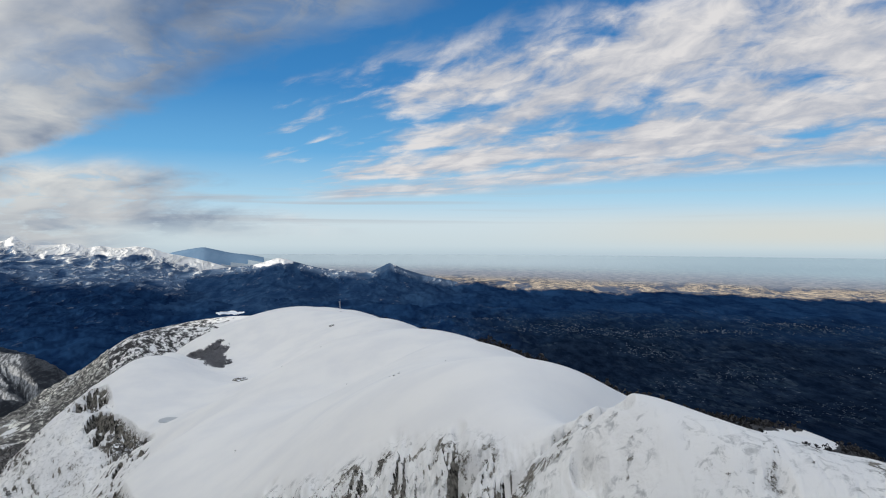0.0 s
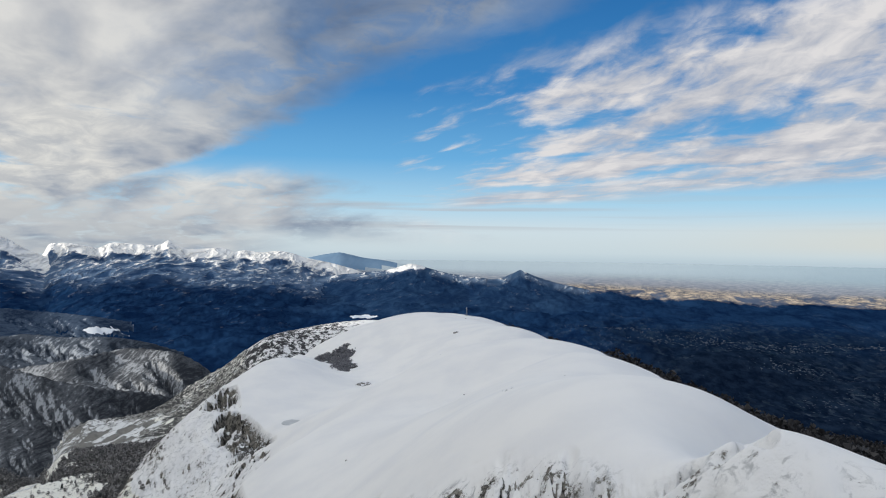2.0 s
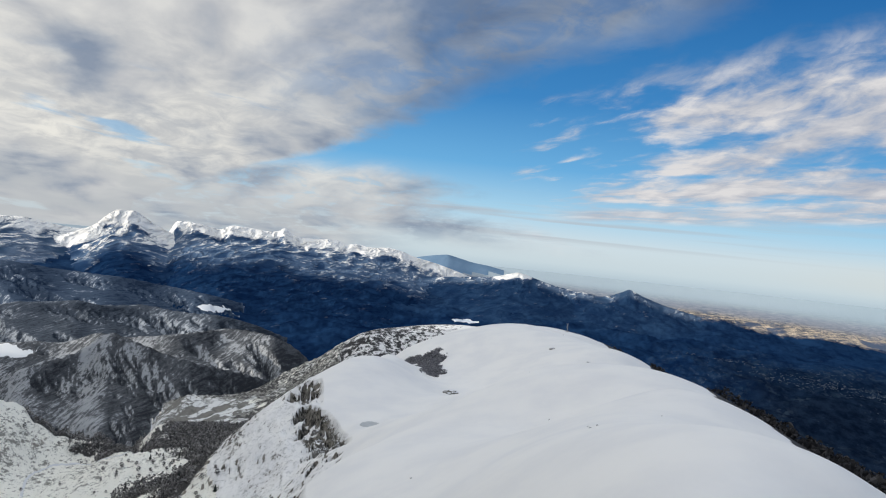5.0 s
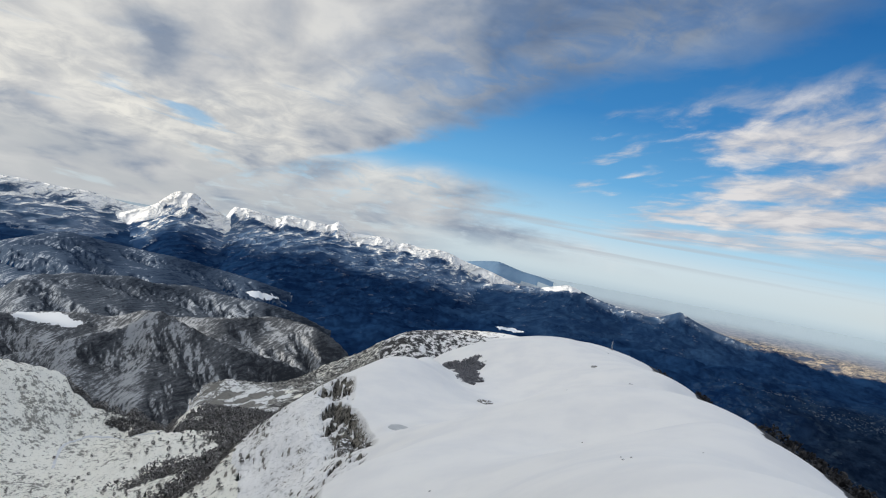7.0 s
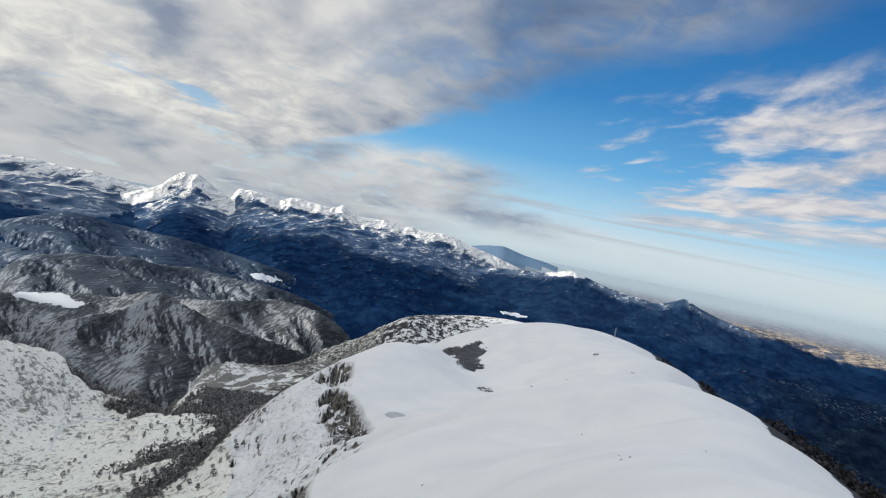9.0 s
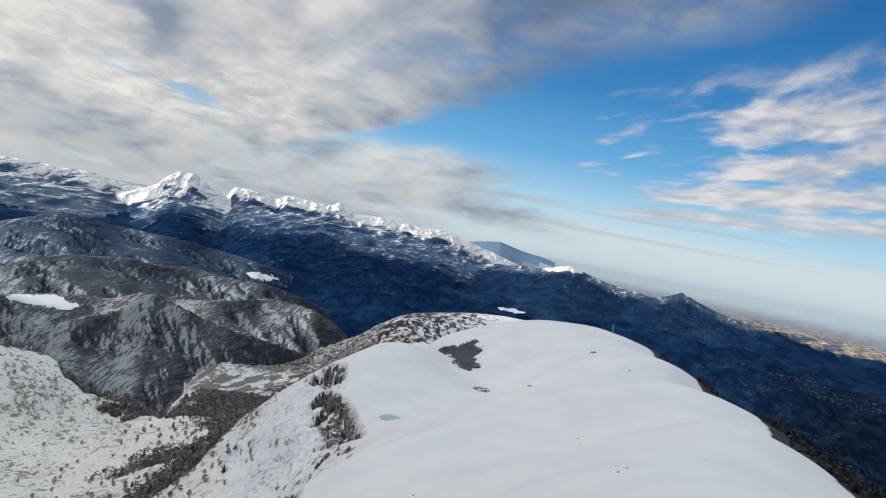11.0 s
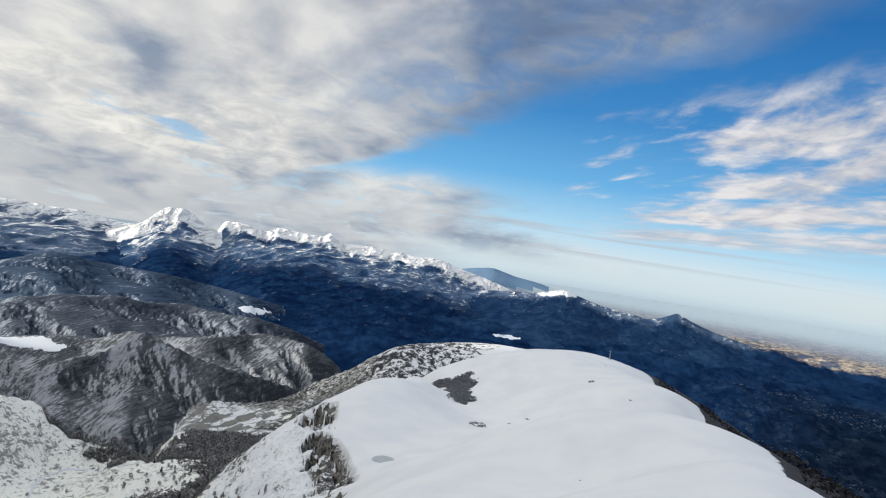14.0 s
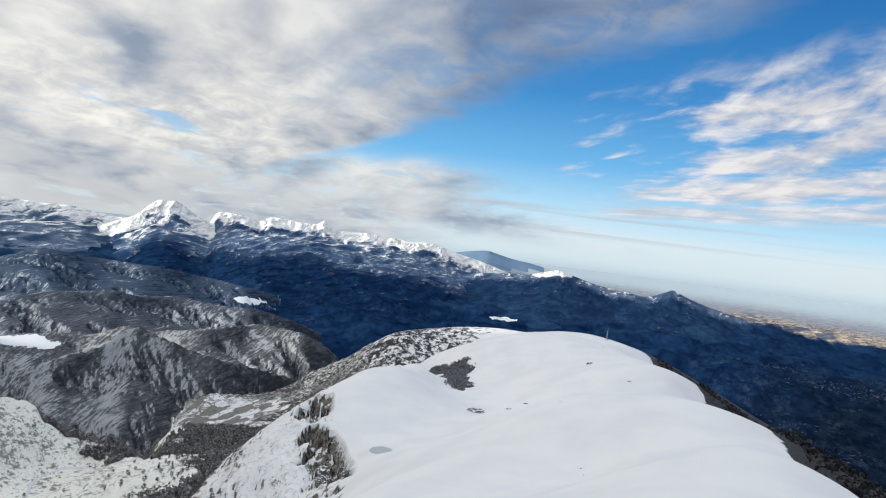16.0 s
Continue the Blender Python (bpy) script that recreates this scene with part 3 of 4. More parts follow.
        n.put(bsdf.inputs["Base Color"], n.mix(white, col, (0.78, 0.80, 0.82)))
        n.put(bsdf.inputs["Roughness"], 0.9)
        n.put(bsdf.inputs["Specular IOR Level"], 0.0)
        bump(n, bsdf, n.math("MULTIPLY", grain, n.math("SUBTRACT", 1.0, white)), 0.5, size * 0.6)
    return build


def basin(n, bsdf):
    p = place(n)
    run = stretched(n, 1.0, 0.38, 1.0)
    a, b = n.noise(run, 0.020, 8.0, 0.70, 0.5), n.noise(p, 0.0022, 4.0, 0.6)
    folds = n.noise(run, 0.006, 6.0, 0.62, 0.6)
    # haze and cloud shadow are painted in as dark blue, paler farther off
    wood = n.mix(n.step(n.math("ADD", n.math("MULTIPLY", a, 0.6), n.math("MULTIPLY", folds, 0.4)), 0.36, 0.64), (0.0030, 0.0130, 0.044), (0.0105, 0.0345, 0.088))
    far_haze = n.mix(n.step(n.math("ADD", n.math("MULTIPLY", a, 0.6), n.math("MULTIPLY", folds, 0.4)), 0.36, 0.64), (0.0075, 0.0240, 0.066), (0.0200, 0.0500, 0.108))
    wood = n.mix(n.step(n.math("ADD", attr(n, "far_haze"), n.math("MULTIPLY", n.math("SUBTRACT", folds, 0.5), 0.9)), 0.2, 0.8), wood, far_haze)
    # near ground to the right: darker colours, with less haze painted in
    less_haze = n.mix(n.step(n.noise(run, 0.03, 7.0, 0.75), 0.36, 0.66), (0.0022, 0.0062, 0.0170), (0.0088, 0.0180, 0.0370))
    wood = n.mix(n.step(n.math("ADD", attr(n, "less_haze"), n.math("MULTIPLY", n.math("SUBTRACT", b, 0.5), 0.8)), 0.15, 0.85), wood, less_haze)
    # open farmland among the woods: small plots, each with its own tone, gathered round the villages
    cells = n.add("ShaderNodeTexVoronoi", feature="F1")
    n.put(cells.inputs["Vector"], stretched(n, 0.095, 0.036, 0.0, 14))
    n.put(cells.inputs["Scale"], 1.0)
    pick = n.add("ShaderNodeSeparateColor")
    n.put(pick.inputs[0], cells.outputs["Color"])
    settled = n.step(n.math("ADD", n.noise(run, 0.0042, 5.0, 0.6, 0.8), n.math("MULTIPLY", attr(n, "settled"), 0.20)), 0.58, 0.74)
    plot = n.math("MULTIPLY", settled, n.step(n.math("ADD", pick.outputs[0], n.math("MULTIPLY", n.math("SUBTRACT", a, 0.5), 0.8)), 0.50, 0.70))
    wood = n.mix(n.math("MULTIPLY", plot, n.step(a, 0.40, 0.62, 0.04, 0.34)), wood, n.mix(pick.outputs[1], (0.018, 0.036, 0.052), (0.060, 0.082, 0.115)))
    roofs = n.math("MULTIPLY", n.step(n.noise(run, 0.085, 4.0, 0.7, 0.3), 0.60, 0.68), n.math("MULTIPLY", settled, n.step(folds, 0.46, 0.60)))
    wood = n.mix(n.math("MULTIPLY", roofs, 0.7), wood, (0.13, 0.155, 0.20))
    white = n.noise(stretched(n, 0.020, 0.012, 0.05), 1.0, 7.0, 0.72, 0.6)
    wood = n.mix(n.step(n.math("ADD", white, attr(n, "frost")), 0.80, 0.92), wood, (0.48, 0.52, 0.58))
    glade = n.step(n.math("ADD", attr(n, "field"), n.math("MULTIPLY", n.math("SUBTRACT", a, 0.5), 1.2)), 0.46, 0.56)
    wood = n.mix(glade, wood, (0.72, 0.75, 0.79))
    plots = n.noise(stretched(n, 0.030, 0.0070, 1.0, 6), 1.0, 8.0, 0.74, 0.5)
    # dry tan fields, brightened in colour for the sunlit strip
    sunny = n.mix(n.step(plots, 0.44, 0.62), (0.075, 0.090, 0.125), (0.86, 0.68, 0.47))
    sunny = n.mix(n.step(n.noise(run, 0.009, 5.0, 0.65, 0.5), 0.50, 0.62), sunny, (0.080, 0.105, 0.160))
    # haze is put into the colours of the plain and the sea
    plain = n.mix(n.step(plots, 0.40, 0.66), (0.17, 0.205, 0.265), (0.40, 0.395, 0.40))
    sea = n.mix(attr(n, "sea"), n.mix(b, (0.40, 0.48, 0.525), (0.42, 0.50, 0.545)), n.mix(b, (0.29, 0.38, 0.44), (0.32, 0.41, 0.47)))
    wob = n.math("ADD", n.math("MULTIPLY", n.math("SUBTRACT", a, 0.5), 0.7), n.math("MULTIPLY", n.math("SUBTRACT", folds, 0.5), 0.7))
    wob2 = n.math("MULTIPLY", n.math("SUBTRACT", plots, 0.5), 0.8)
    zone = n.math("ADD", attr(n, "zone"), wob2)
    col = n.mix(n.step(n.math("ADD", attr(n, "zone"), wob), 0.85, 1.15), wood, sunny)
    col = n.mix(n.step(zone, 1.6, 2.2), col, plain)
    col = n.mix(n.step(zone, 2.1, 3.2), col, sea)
    n.put(bsdf.inputs["Base Color"], col)
    n.put(bsdf.inputs["Roughness"], 0.95)
    n.put(bsdf.inputs["Specular IOR Level"], 0.0)
    bump(n, bsdf, n.math("ADD", a, folds), 0.35, 8.0)


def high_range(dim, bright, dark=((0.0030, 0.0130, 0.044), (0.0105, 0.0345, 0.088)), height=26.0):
    """Distant mountains: ribbed rock and snow above, woods below; haze is painted into their blues."""
    def build(n, bsdf):
        p = place(n)
        a = n.noise(p, 0.016, 7.0, 0.66, 0.6)
        q = stretched(n, 0.0105, 0.0052, 0.012, 25)
        rib = n.ridges(q, 1.0, 6.0, 0.58, 0.35)
        patch = n.noise(stretched(n, 0.022, 0.008, 0.03), 1.0, 8.0, 0.72, 0.5)
        keep = n.math("ADD", n.math("ADD", n.math("MULTIPLY", patch, 0.82), n.math("MULTIPLY", rib, 0.14)), attr(n, "frost"))
        cover = n.step(keep, 0.80, 0.93)
        crag = n.math("MULTIPLY", n.step(a, 0.60, 0.70), n.step(attr(n, "frost"), 0.55, 0.42, 0.25, 0.85))
        cover = n.math("MULTIPLY", cover, n.math("SUBTRACT", 1.0, crag))
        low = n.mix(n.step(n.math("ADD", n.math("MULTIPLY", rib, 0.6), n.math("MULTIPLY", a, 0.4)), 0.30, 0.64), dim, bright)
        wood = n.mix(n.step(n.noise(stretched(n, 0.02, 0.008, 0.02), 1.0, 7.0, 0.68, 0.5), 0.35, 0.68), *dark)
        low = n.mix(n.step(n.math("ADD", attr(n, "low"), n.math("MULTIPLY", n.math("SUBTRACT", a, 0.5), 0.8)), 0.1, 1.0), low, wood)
        fleck = n.noise(stretched(n, 0.036, 0.013, 0.05, 8), 1.0, 6.0, 0.70, 0.5)
        fleck = n.math("MULTIPLY", n.step(n.math("ADD", fleck, n.math("MULTIPLY", n.math("SUBTRACT", rib, 0.5), 0.12)), 0.605, 0.69), n.step(n.math("ADD", attr(n, "low"), n.math("MULTIPLY", n.math("SUBTRACT", patch, 0.5), 1.6)), 1.0, 0.35))
        low = n.mix(n.math("MULTIPLY", fleck, 0.6), low, (0.50, 0.54, 0.59))
        glade = n.step(n.math("ADD", attr(n, "field"), n.math("MULTIPLY", n.math("SUBTRACT", a, 0.5), 1.2)), 0.46, 0.56)
        n.put(bsdf.inputs["Base Color"], n.mix(glade, n.mix(cover, low, (0.84, 0.83, 0.81)), (0.72, 0.75, 0.79)))
        n.put(bsdf.inputs["Roughness"], 0.9)
        n.put(bsdf.inputs["Specular IOR Level"], 0.0)
        bump(n, bsdf, n.math("MULTIPLY", n.math("ADD", rib, n.math("MULTIPLY", a, 0.25)), n.math("SUBTRACT", 1.0, n.math("MULTIPLY", attr(n, "low"), 0.75))), 0.75, height)
    return build


M_MOUNTAIN = material("wind_packed_snow_and_limestone", snow_mountain)
M_VALLEY = material("snowy_valley_slope", valley_slope)
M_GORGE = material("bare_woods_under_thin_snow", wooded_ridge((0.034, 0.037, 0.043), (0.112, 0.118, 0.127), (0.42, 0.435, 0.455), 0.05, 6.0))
# haze is put into these two ridges' colours, bluer with distance
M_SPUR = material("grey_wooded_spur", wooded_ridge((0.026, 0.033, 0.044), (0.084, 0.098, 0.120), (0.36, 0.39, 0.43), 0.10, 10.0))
M_FARSPUR = material("haze_blue_wooded_hills", wooded_ridge((0.018, 0.032, 0.060), (0.062, 0.088, 0.132), (0.40, 0.44, 0.50), 0.19, 16.0))
M_BASIN = material("hazed_basin_woods_and_farmland", basin)
# painted haze in the blue slopes, palest for the hill on the horizon
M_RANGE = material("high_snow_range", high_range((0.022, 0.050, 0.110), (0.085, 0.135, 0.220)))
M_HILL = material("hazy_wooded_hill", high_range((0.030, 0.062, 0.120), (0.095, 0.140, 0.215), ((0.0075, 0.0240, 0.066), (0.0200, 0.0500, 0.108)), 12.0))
M_FAR_HILL = material("haze_painted_far_woods", high_range((0.17, 0.27, 0.39), (0.19, 0.29, 0.41), ((0.15, 0.245, 0.36), (0.175, 0.27, 0.385)), 1.0))
M_RANGE_W = material("haze_paled_snow_range", high_range((0.034, 0.066, 0.120), (0.120, 0.165, 0.240)))

# ---- the ground sheet and the mountains ----
fine = np.arange(-57.0, 36.01, 0.078)
AZ = np.concatenate([fine, np.arange(38.0, 302.0, 2.0), [fine[0] + 360]])
R = np.concatenate([[0.2, 3.0], np.linspace(6.0, 79.0, 50), np.linspace(80.0, 195.0, 150), np.geomspace(196.0, 4930.0, 500)])
ga, gr = np.meshgrid((AZ + 180) % 360 - 180, R)
gz, top = land(ga, gr)
gx, gy = gr * np.sin(np.radians(ga)), gr * np.cos(np.radians(ga))
dr = np.gradient(gz, axis=0) / np.gradient(gr, axis=0)
da = np.gradient(gz, axis=1) / (np.radians(np.gradient(AZ))[None] * gr)
slope = np.degrees(np.arctan(np.hypot(dr, da)))

# masks with shapes of their own: bare rock, woods, farmland
EAST = [(100, 60), (124, 42), (177, 38), (220, 30), (300, 9), (390, -3), (600, -30), (850, -84), (988, -112), (1200, -148)]


def blob(x, y, cx, cy, a, b, turn=0.0):
    """A ragged oval patch: 1 inside, 0 outside."""
    c, s = math.cos(radians(turn)), math.sin(radians(turn))
    k = min(a, b)
    out = np.zeros_like(x)
    near = np.hypot(x - cx, y - cy) < 2.2 * max(a, b)
    x, y = x[near], y[near]
    x, y = x + fbm(x, y, k * 0.9, 5, 0.6) * k * 0.45, y + fbm(x + 500, y, k * 0.9, 5, 0.6) * k * 0.45
    u, v = (x - cx) * c + (y - cy) * s, -(x - cx) * s + (y - cy) * c
    out[near] = 1 - smooth(np.hypot(u / a, v / b), 0.6, 1.3)
    return out


def woods(x, y, z, r, az):
    """Where trees stand close: the wooded eastern flank, the valley woods and a hollow on the plateau."""
    east = np.interp(y, [e[0] for e in EAST], [e[1] for e in EAST])
    w = smooth(x - east, 11, 28) * smooth(y, 135, 165)
    w = np.maximum(w, np.maximum(blob(x, y, -187, 648, 11, 25, 20), np.maximum(blob(x, y, -174, 618, 8, 17, 20), blob(x, y, -208, 662, 14, 8, -25))))
    valley = np.maximum(blob(x, y, -408, 668, 98, 38, 28), np.maximum(blob(x, y, -350, 655, 45, 60, 20), blob(x, y, -330, 540, 30, 75, -18) * 0.62))
    valley = np.maximum(np.maximum(valley, blob(x, y, -432, 745, 50, 55)), blob(x, y, -268, 440, 26, 75, 12) * 0.62)
    w = np.where(x < -240, np.maximum(w, valley), w)
    w = np.maximum(w, (0.47 + 0.055 * smooth(-x, 280, 360)) * smooth(y, 850, 930) * smooth(-x, 215, 300))
    w = np.maximum(w, blob(x, y, -425, 880, 60, 90) * 0.56)
    beyond = r - np.interp(az, [b[0] for b in BENCH], [b[1] for b in BENCH])
    w = np.maximum(w, smooth(beyond, 0, 14) * smooth(-az, 34.2, 36.0) * (r < 1300))
    w = np.maximum(w, 0.55 * smooth(r, 1030, 1085) * smooth(-az, 24, 27))
    clearing = blob(az * 0.4, np.degrees(np.arctan2(z, r)), 24.3 * 0.4, -12.9, 0.95, 0.6)
    return w * np.where((x > 100) & (r < 800), 1 - clearing, 1.0)


out = RIM(gx, gy)
el = np.degrees(np.arctan2(gz, gr))
rock = smooth(slope, 38, 62) * smooth(out, -4, 6) * np.where(gx > -70, 0.25, 0.9)
spurs = 0.25 + 0.12 * smooth(16 - gx, 0, 10) + 0.32 * perlin(gx / 7.0, gy / 12.0) + 0.12 * perlin(gx / 2.6, gy / 6.0)
rock = np.where(gx > -70, np.maximum(rock, spurs * smooth(out, 0, 7)), rock)
# more bare rock on the ribs' right-facing sides, which paints their shade
rock = np.where(gx > -70, rock + smooth(out, 1, 8) * (0.26 * smooth(-da, 0.15, 0.8) * smooth(24 - gx, 0, 16) + 0.12 * smooth(-da, 0.1, 0.5)), rock)
rock = np.maximum(rock, bluffs(gx, gy, out) * (0.40 + 0.2 * smooth(-da, -0.4, 0.6) + 0.50 * perlin(gx / 9, gy / 13)))
streaks = blob(gx, gy, -255, 840, 150, 38, 117)
rock = np.where(top == 1, np.maximum(rock, streaks * (0.22 + 0.30 * perlin(gx / 9.0 + gy / 40.0, gy / 22.0))), rock)
tufts = 0.26 + 0.22 * perlin(gx / 22.0, gy / 22.0) + 0.10 * perlin(gx / 7.0, gy / 7.0)
rock = np.where((gx < -85) & (top == 1), np.maximum(rock, tufts * smooth(out, 1, 8)), rock)
rock = np.where(top >= 2, smooth(slope, 22, 52), rock)
# on the wooded ridges this mask holds the right-facing sides, coloured as shaded
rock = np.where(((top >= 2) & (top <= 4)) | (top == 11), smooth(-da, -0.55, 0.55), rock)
wood = woods(gx, gy, gz, gr, ga)
field = np.maximum(blob(gx, gy, -540, 850, 110, 120), blob(gx, gy, -480, 950, 80, 60) * 0.55) * 1.1
field = np.where(top == 2, np.maximum(blob(ga * 0.25, el, -44.6 * 0.25, -9.35, 0.6, 0.42), 0), field)
far = (top == 0) | (top >= 3)
field = np.where(far, np.maximum(blob(ga * 0.25, el, -14.9 * 0.25, -5.30, 0.24, 0.12), blob(ga * 0.25, el, -32.4 * 0.25, -6.0, 0.3, 0.22)), field)
# snow cover of the far heights: full under the crests, thinning out downhill
drop = np.zeros_like(gz)
for k, table in ((5, RANGE_W), (6, PEAK_W), (7, RANGE_MID), (8, HILL_SNOW), (9, HILL_ROCKY), (10, FAR_HILL)):
    here = top == k
    drop[here] = (spline(table, ga) - el)[here]
frost = np.where(top == 7, 0.56 - 0.30 * smooth(drop, 0.35, 0.95) - 0.10 * smooth(drop, 1.0, 2.2) - 0.10 * smooth(drop, 2.0, 3.0), 0.0)
frost = np.where(top == 6, 0.56 - 0.26 * smooth(drop, 0.5, 1.2) - 0.10 * smooth(drop, 1.2, 2.4) - 0.10 * smooth(drop, 2.0, 3.0), frost)
frost = np.where(top == 5, 0.46 - 0.17 * smooth(drop, 0.2, 0.8) - 0.12 * smooth(drop, 1.0, 2.6) - 0.08 * smooth(drop, 2.6, 4.0), frost)
frost = np.where(top == 8, 0.40 * smooth(-np.abs(ga + 11.9), -1.9, -0.4) * (1 - smooth(drop, 0.15, 0.5)) + 0.24 * (1 - smooth(drop, 0.1, 0.7)), frost)
frost = np.where(top == 9, 0.27 * (1 - smooth(drop, 0.1, 0.45)) * (1 - smooth(ga, -3.0, -1.5)), frost)
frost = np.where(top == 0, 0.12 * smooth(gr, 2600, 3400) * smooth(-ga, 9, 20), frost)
# zones of the basin: woods, tan farmland coloured as sunlit, plain paled for haze, sea
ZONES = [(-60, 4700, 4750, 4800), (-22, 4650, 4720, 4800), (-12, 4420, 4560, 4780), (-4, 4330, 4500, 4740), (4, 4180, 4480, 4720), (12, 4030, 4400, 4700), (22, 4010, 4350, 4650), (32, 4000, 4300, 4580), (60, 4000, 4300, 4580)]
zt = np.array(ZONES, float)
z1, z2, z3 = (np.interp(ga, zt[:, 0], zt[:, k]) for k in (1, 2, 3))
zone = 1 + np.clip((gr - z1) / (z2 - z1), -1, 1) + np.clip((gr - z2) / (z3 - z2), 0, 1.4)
# downhill the far slopes take the basin's colours, haze and shade included
low = np.where((top == 8) | (top == 9), smooth(drop, 0.05, 0.7), smooth(drop, 1.5, 3.4))
low = np.where(top == 5, 0.45 * low, low)
low = np.where((top < 5) | (top == 11), 1.0, low)
low = np.where(top == 10, 2.5, low)
rock = np.where((top == 1) & (gx < -240), rock * (1 - 0.8 * np.clip(field, 0, 1)), rock)
# haze by distance, put into the basin's colours: near right darker, far paler
less_haze = smooth(ga, -8, 9) * (1 - 0.8 * smooth(gr, 1800, 3900))
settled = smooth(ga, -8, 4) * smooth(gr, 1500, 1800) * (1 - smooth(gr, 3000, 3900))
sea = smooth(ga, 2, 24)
far_haze = smooth(gr, 2900, 4200) * (1 - 0.8 * smooth(ga, -4, 8))
MASKS = dict(sea=sea, far_haze=far_haze, settled=settled, low=low, less_haze=less_haze, rock=rock, wood=wood, field=field, zone=zone, frost=frost)
valley = (top == 1) & (((out > 60) & (gx < -150)) | ((gz < -165) & (gx < -240)))
PIECE = np.where(valley, 20, top)


def sheet(name, pick, mat, parent=None, label=""):
    """One object from all the cells of the grid that belong to it."""
    rows, cols = pick.shape
    cell = pick[:-1, :-1]
    ri, ci = np.nonzero(cell)
    quad = np.stack([ri * cols + ci, ri * cols + ci + 1, (ri + 1) * cols + ci + 1, (ri + 1) * cols + ci], 1)
    used, inv = np.unique(quad.ravel(), return_inverse=True)
    co = np.stack([gx.ravel()[used], gy.ravel()[used], gz.ravel()[used]], 1).astype(np.float32)
    if parent is not None:
        co = co - np.array(parent.location, dtype=np.float32)
    me = bpy.data.meshes.new(name)
    me.vertices.add(len(used))
    me.vertices.foreach_set("co", co.ravel())
    k = len(quad)
    me.loops.add(4 * k)
    me.loops.foreach_set("vertex_index", inv.reshape(-1, 4)[:, ::-1].astype(np.int32).ravel())
    me.polygons.add(k)
    me.polygons.foreach_set("loop_start", np.arange(0, 4 * k, 4, dtype=np.int32))
    me.update(calc_edges=True)
    me.polygons.foreach_set("use_smooth", np.ones(k, dtype=bool))
    for key, mask in MASKS.items():
        a = me.attributes.new(key, "FLOAT", "POINT")
        a.data.foreach_set("value", np.nan_to_num(mask).ravel()[used].astype(np.float32))
    me.materials.append(mat)
    ob = new(name, me)
    if parent is not None:
        ob.parent = parent
    if label:
        ob["label"] = label
    return ob


def mountain(name, k, label, category, mat, parts):
    """A mountain with its parts; each part takes the cells of its mask that are still free."""
    whole = PIECE == k
    peak = np.argmax(np.where(whole, gz, -1e9))
    e = new(name)
    e.location = (float(gx.ravel()[peak]), float(gy.ravel()[peak]), float(gz[whole].min()))
    tagged(e, label, category)
    free = whole.copy()
    for title, mask, words in parts:
        pick = free & mask
        free &= ~mask
        if pick[:-1, :-1].any():
            sheet(title, pick, mat, e, words)
    return e


ALL = np.ones_like(gz, dtype=bool)
tagged(sheet("ground", PIECE == 0, M_BASIN), "wooded winter basin, haze and cloud shade in its dark blue, with farmland and a hazy sea beyond", "ground", kind="structure")
tagged(sheet("valley_floor", PIECE == 20, M_VALLEY), "snow-covered valley slope with scrub, woods and bare fields", "ground", kind="structure")
mountain("snowy_mountain", 1, "broad snow-covered mountain plateau with bare limestone cliffs", "mountain", M_MOUNTAIN, [
    ("cliff", (bluffs(gx, gy, out) > 0.25), "bare brown-grey limestone cliff streaked with snow"),
    ("near_face", (out > 0) & (gx > -90), "steep rocky face plastered with rime and snow"),
    ("west_slope", (out > 0) & (gx <= -90), "steep snow slope below the cliffs"),
    ("wooded_flank", (wood > 0.5) & (gx > -160), "dark flank covered with bare woods"),
    ("back_slope", (gy > 860) & (gx < -215), "stony snow-streaked back slope"),
    ("plateau", ALL, "smooth wind-packed snow plateau")])
crest_2 = spline(GORGE_SIDE, ga) - el
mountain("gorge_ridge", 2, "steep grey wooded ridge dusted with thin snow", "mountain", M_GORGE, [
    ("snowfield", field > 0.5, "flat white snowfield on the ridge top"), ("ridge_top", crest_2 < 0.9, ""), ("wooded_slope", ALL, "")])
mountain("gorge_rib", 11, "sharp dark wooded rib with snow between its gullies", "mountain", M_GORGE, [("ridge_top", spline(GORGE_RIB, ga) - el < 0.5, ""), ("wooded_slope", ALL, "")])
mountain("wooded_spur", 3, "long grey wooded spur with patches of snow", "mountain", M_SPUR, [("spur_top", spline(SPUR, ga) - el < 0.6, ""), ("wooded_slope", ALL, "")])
mountain("foothill", 4, "wooded foothill tinted blue with painted haze, streaked with snow", "hill", M_FARSPUR, [("hill_top", spline(FAR_SPURS, ga) - el < 0.5, ""), ("wooded_slope", ALL, "")])
mountain("mountain_range", 5, "long distant snow-capped mountain range under cloud", "mountain", M_RANGE_W, [("snow_cap", drop < 1.0, "snow-covered upper slopes"), ("lower_slope", ALL, "wooded lower slopes painted dark hazy blue")])
mountain("mountain_peak", 6, "bright sunlit snowy mountain peak above dark slopes", "mountain", M_RANGE, [("snow_cap", drop < 1.1, "sunlit snow-covered summit"), ("lower_slope", ALL, "wooded lower slopes painted dark hazy blue")])
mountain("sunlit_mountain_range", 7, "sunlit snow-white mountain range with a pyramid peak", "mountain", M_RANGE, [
    ("pyramid_peak", (drop < 1.0) & (np.abs(ga + 28.2) < 1.2), "pointed snowy pyramid peak"), ("snow_cap", drop < 1.0, "sunlit snow-covered crest"), ("lower_slope", ALL, "wooded lower slopes painted dark hazy blue")])
mountain("far_hill", 10, "wooded hill on the horizon, painted pale blue with haze", "hill", M_FAR_HILL, [("hill_top", drop < 0.5, ""), ("lower_slope", ALL, "")])
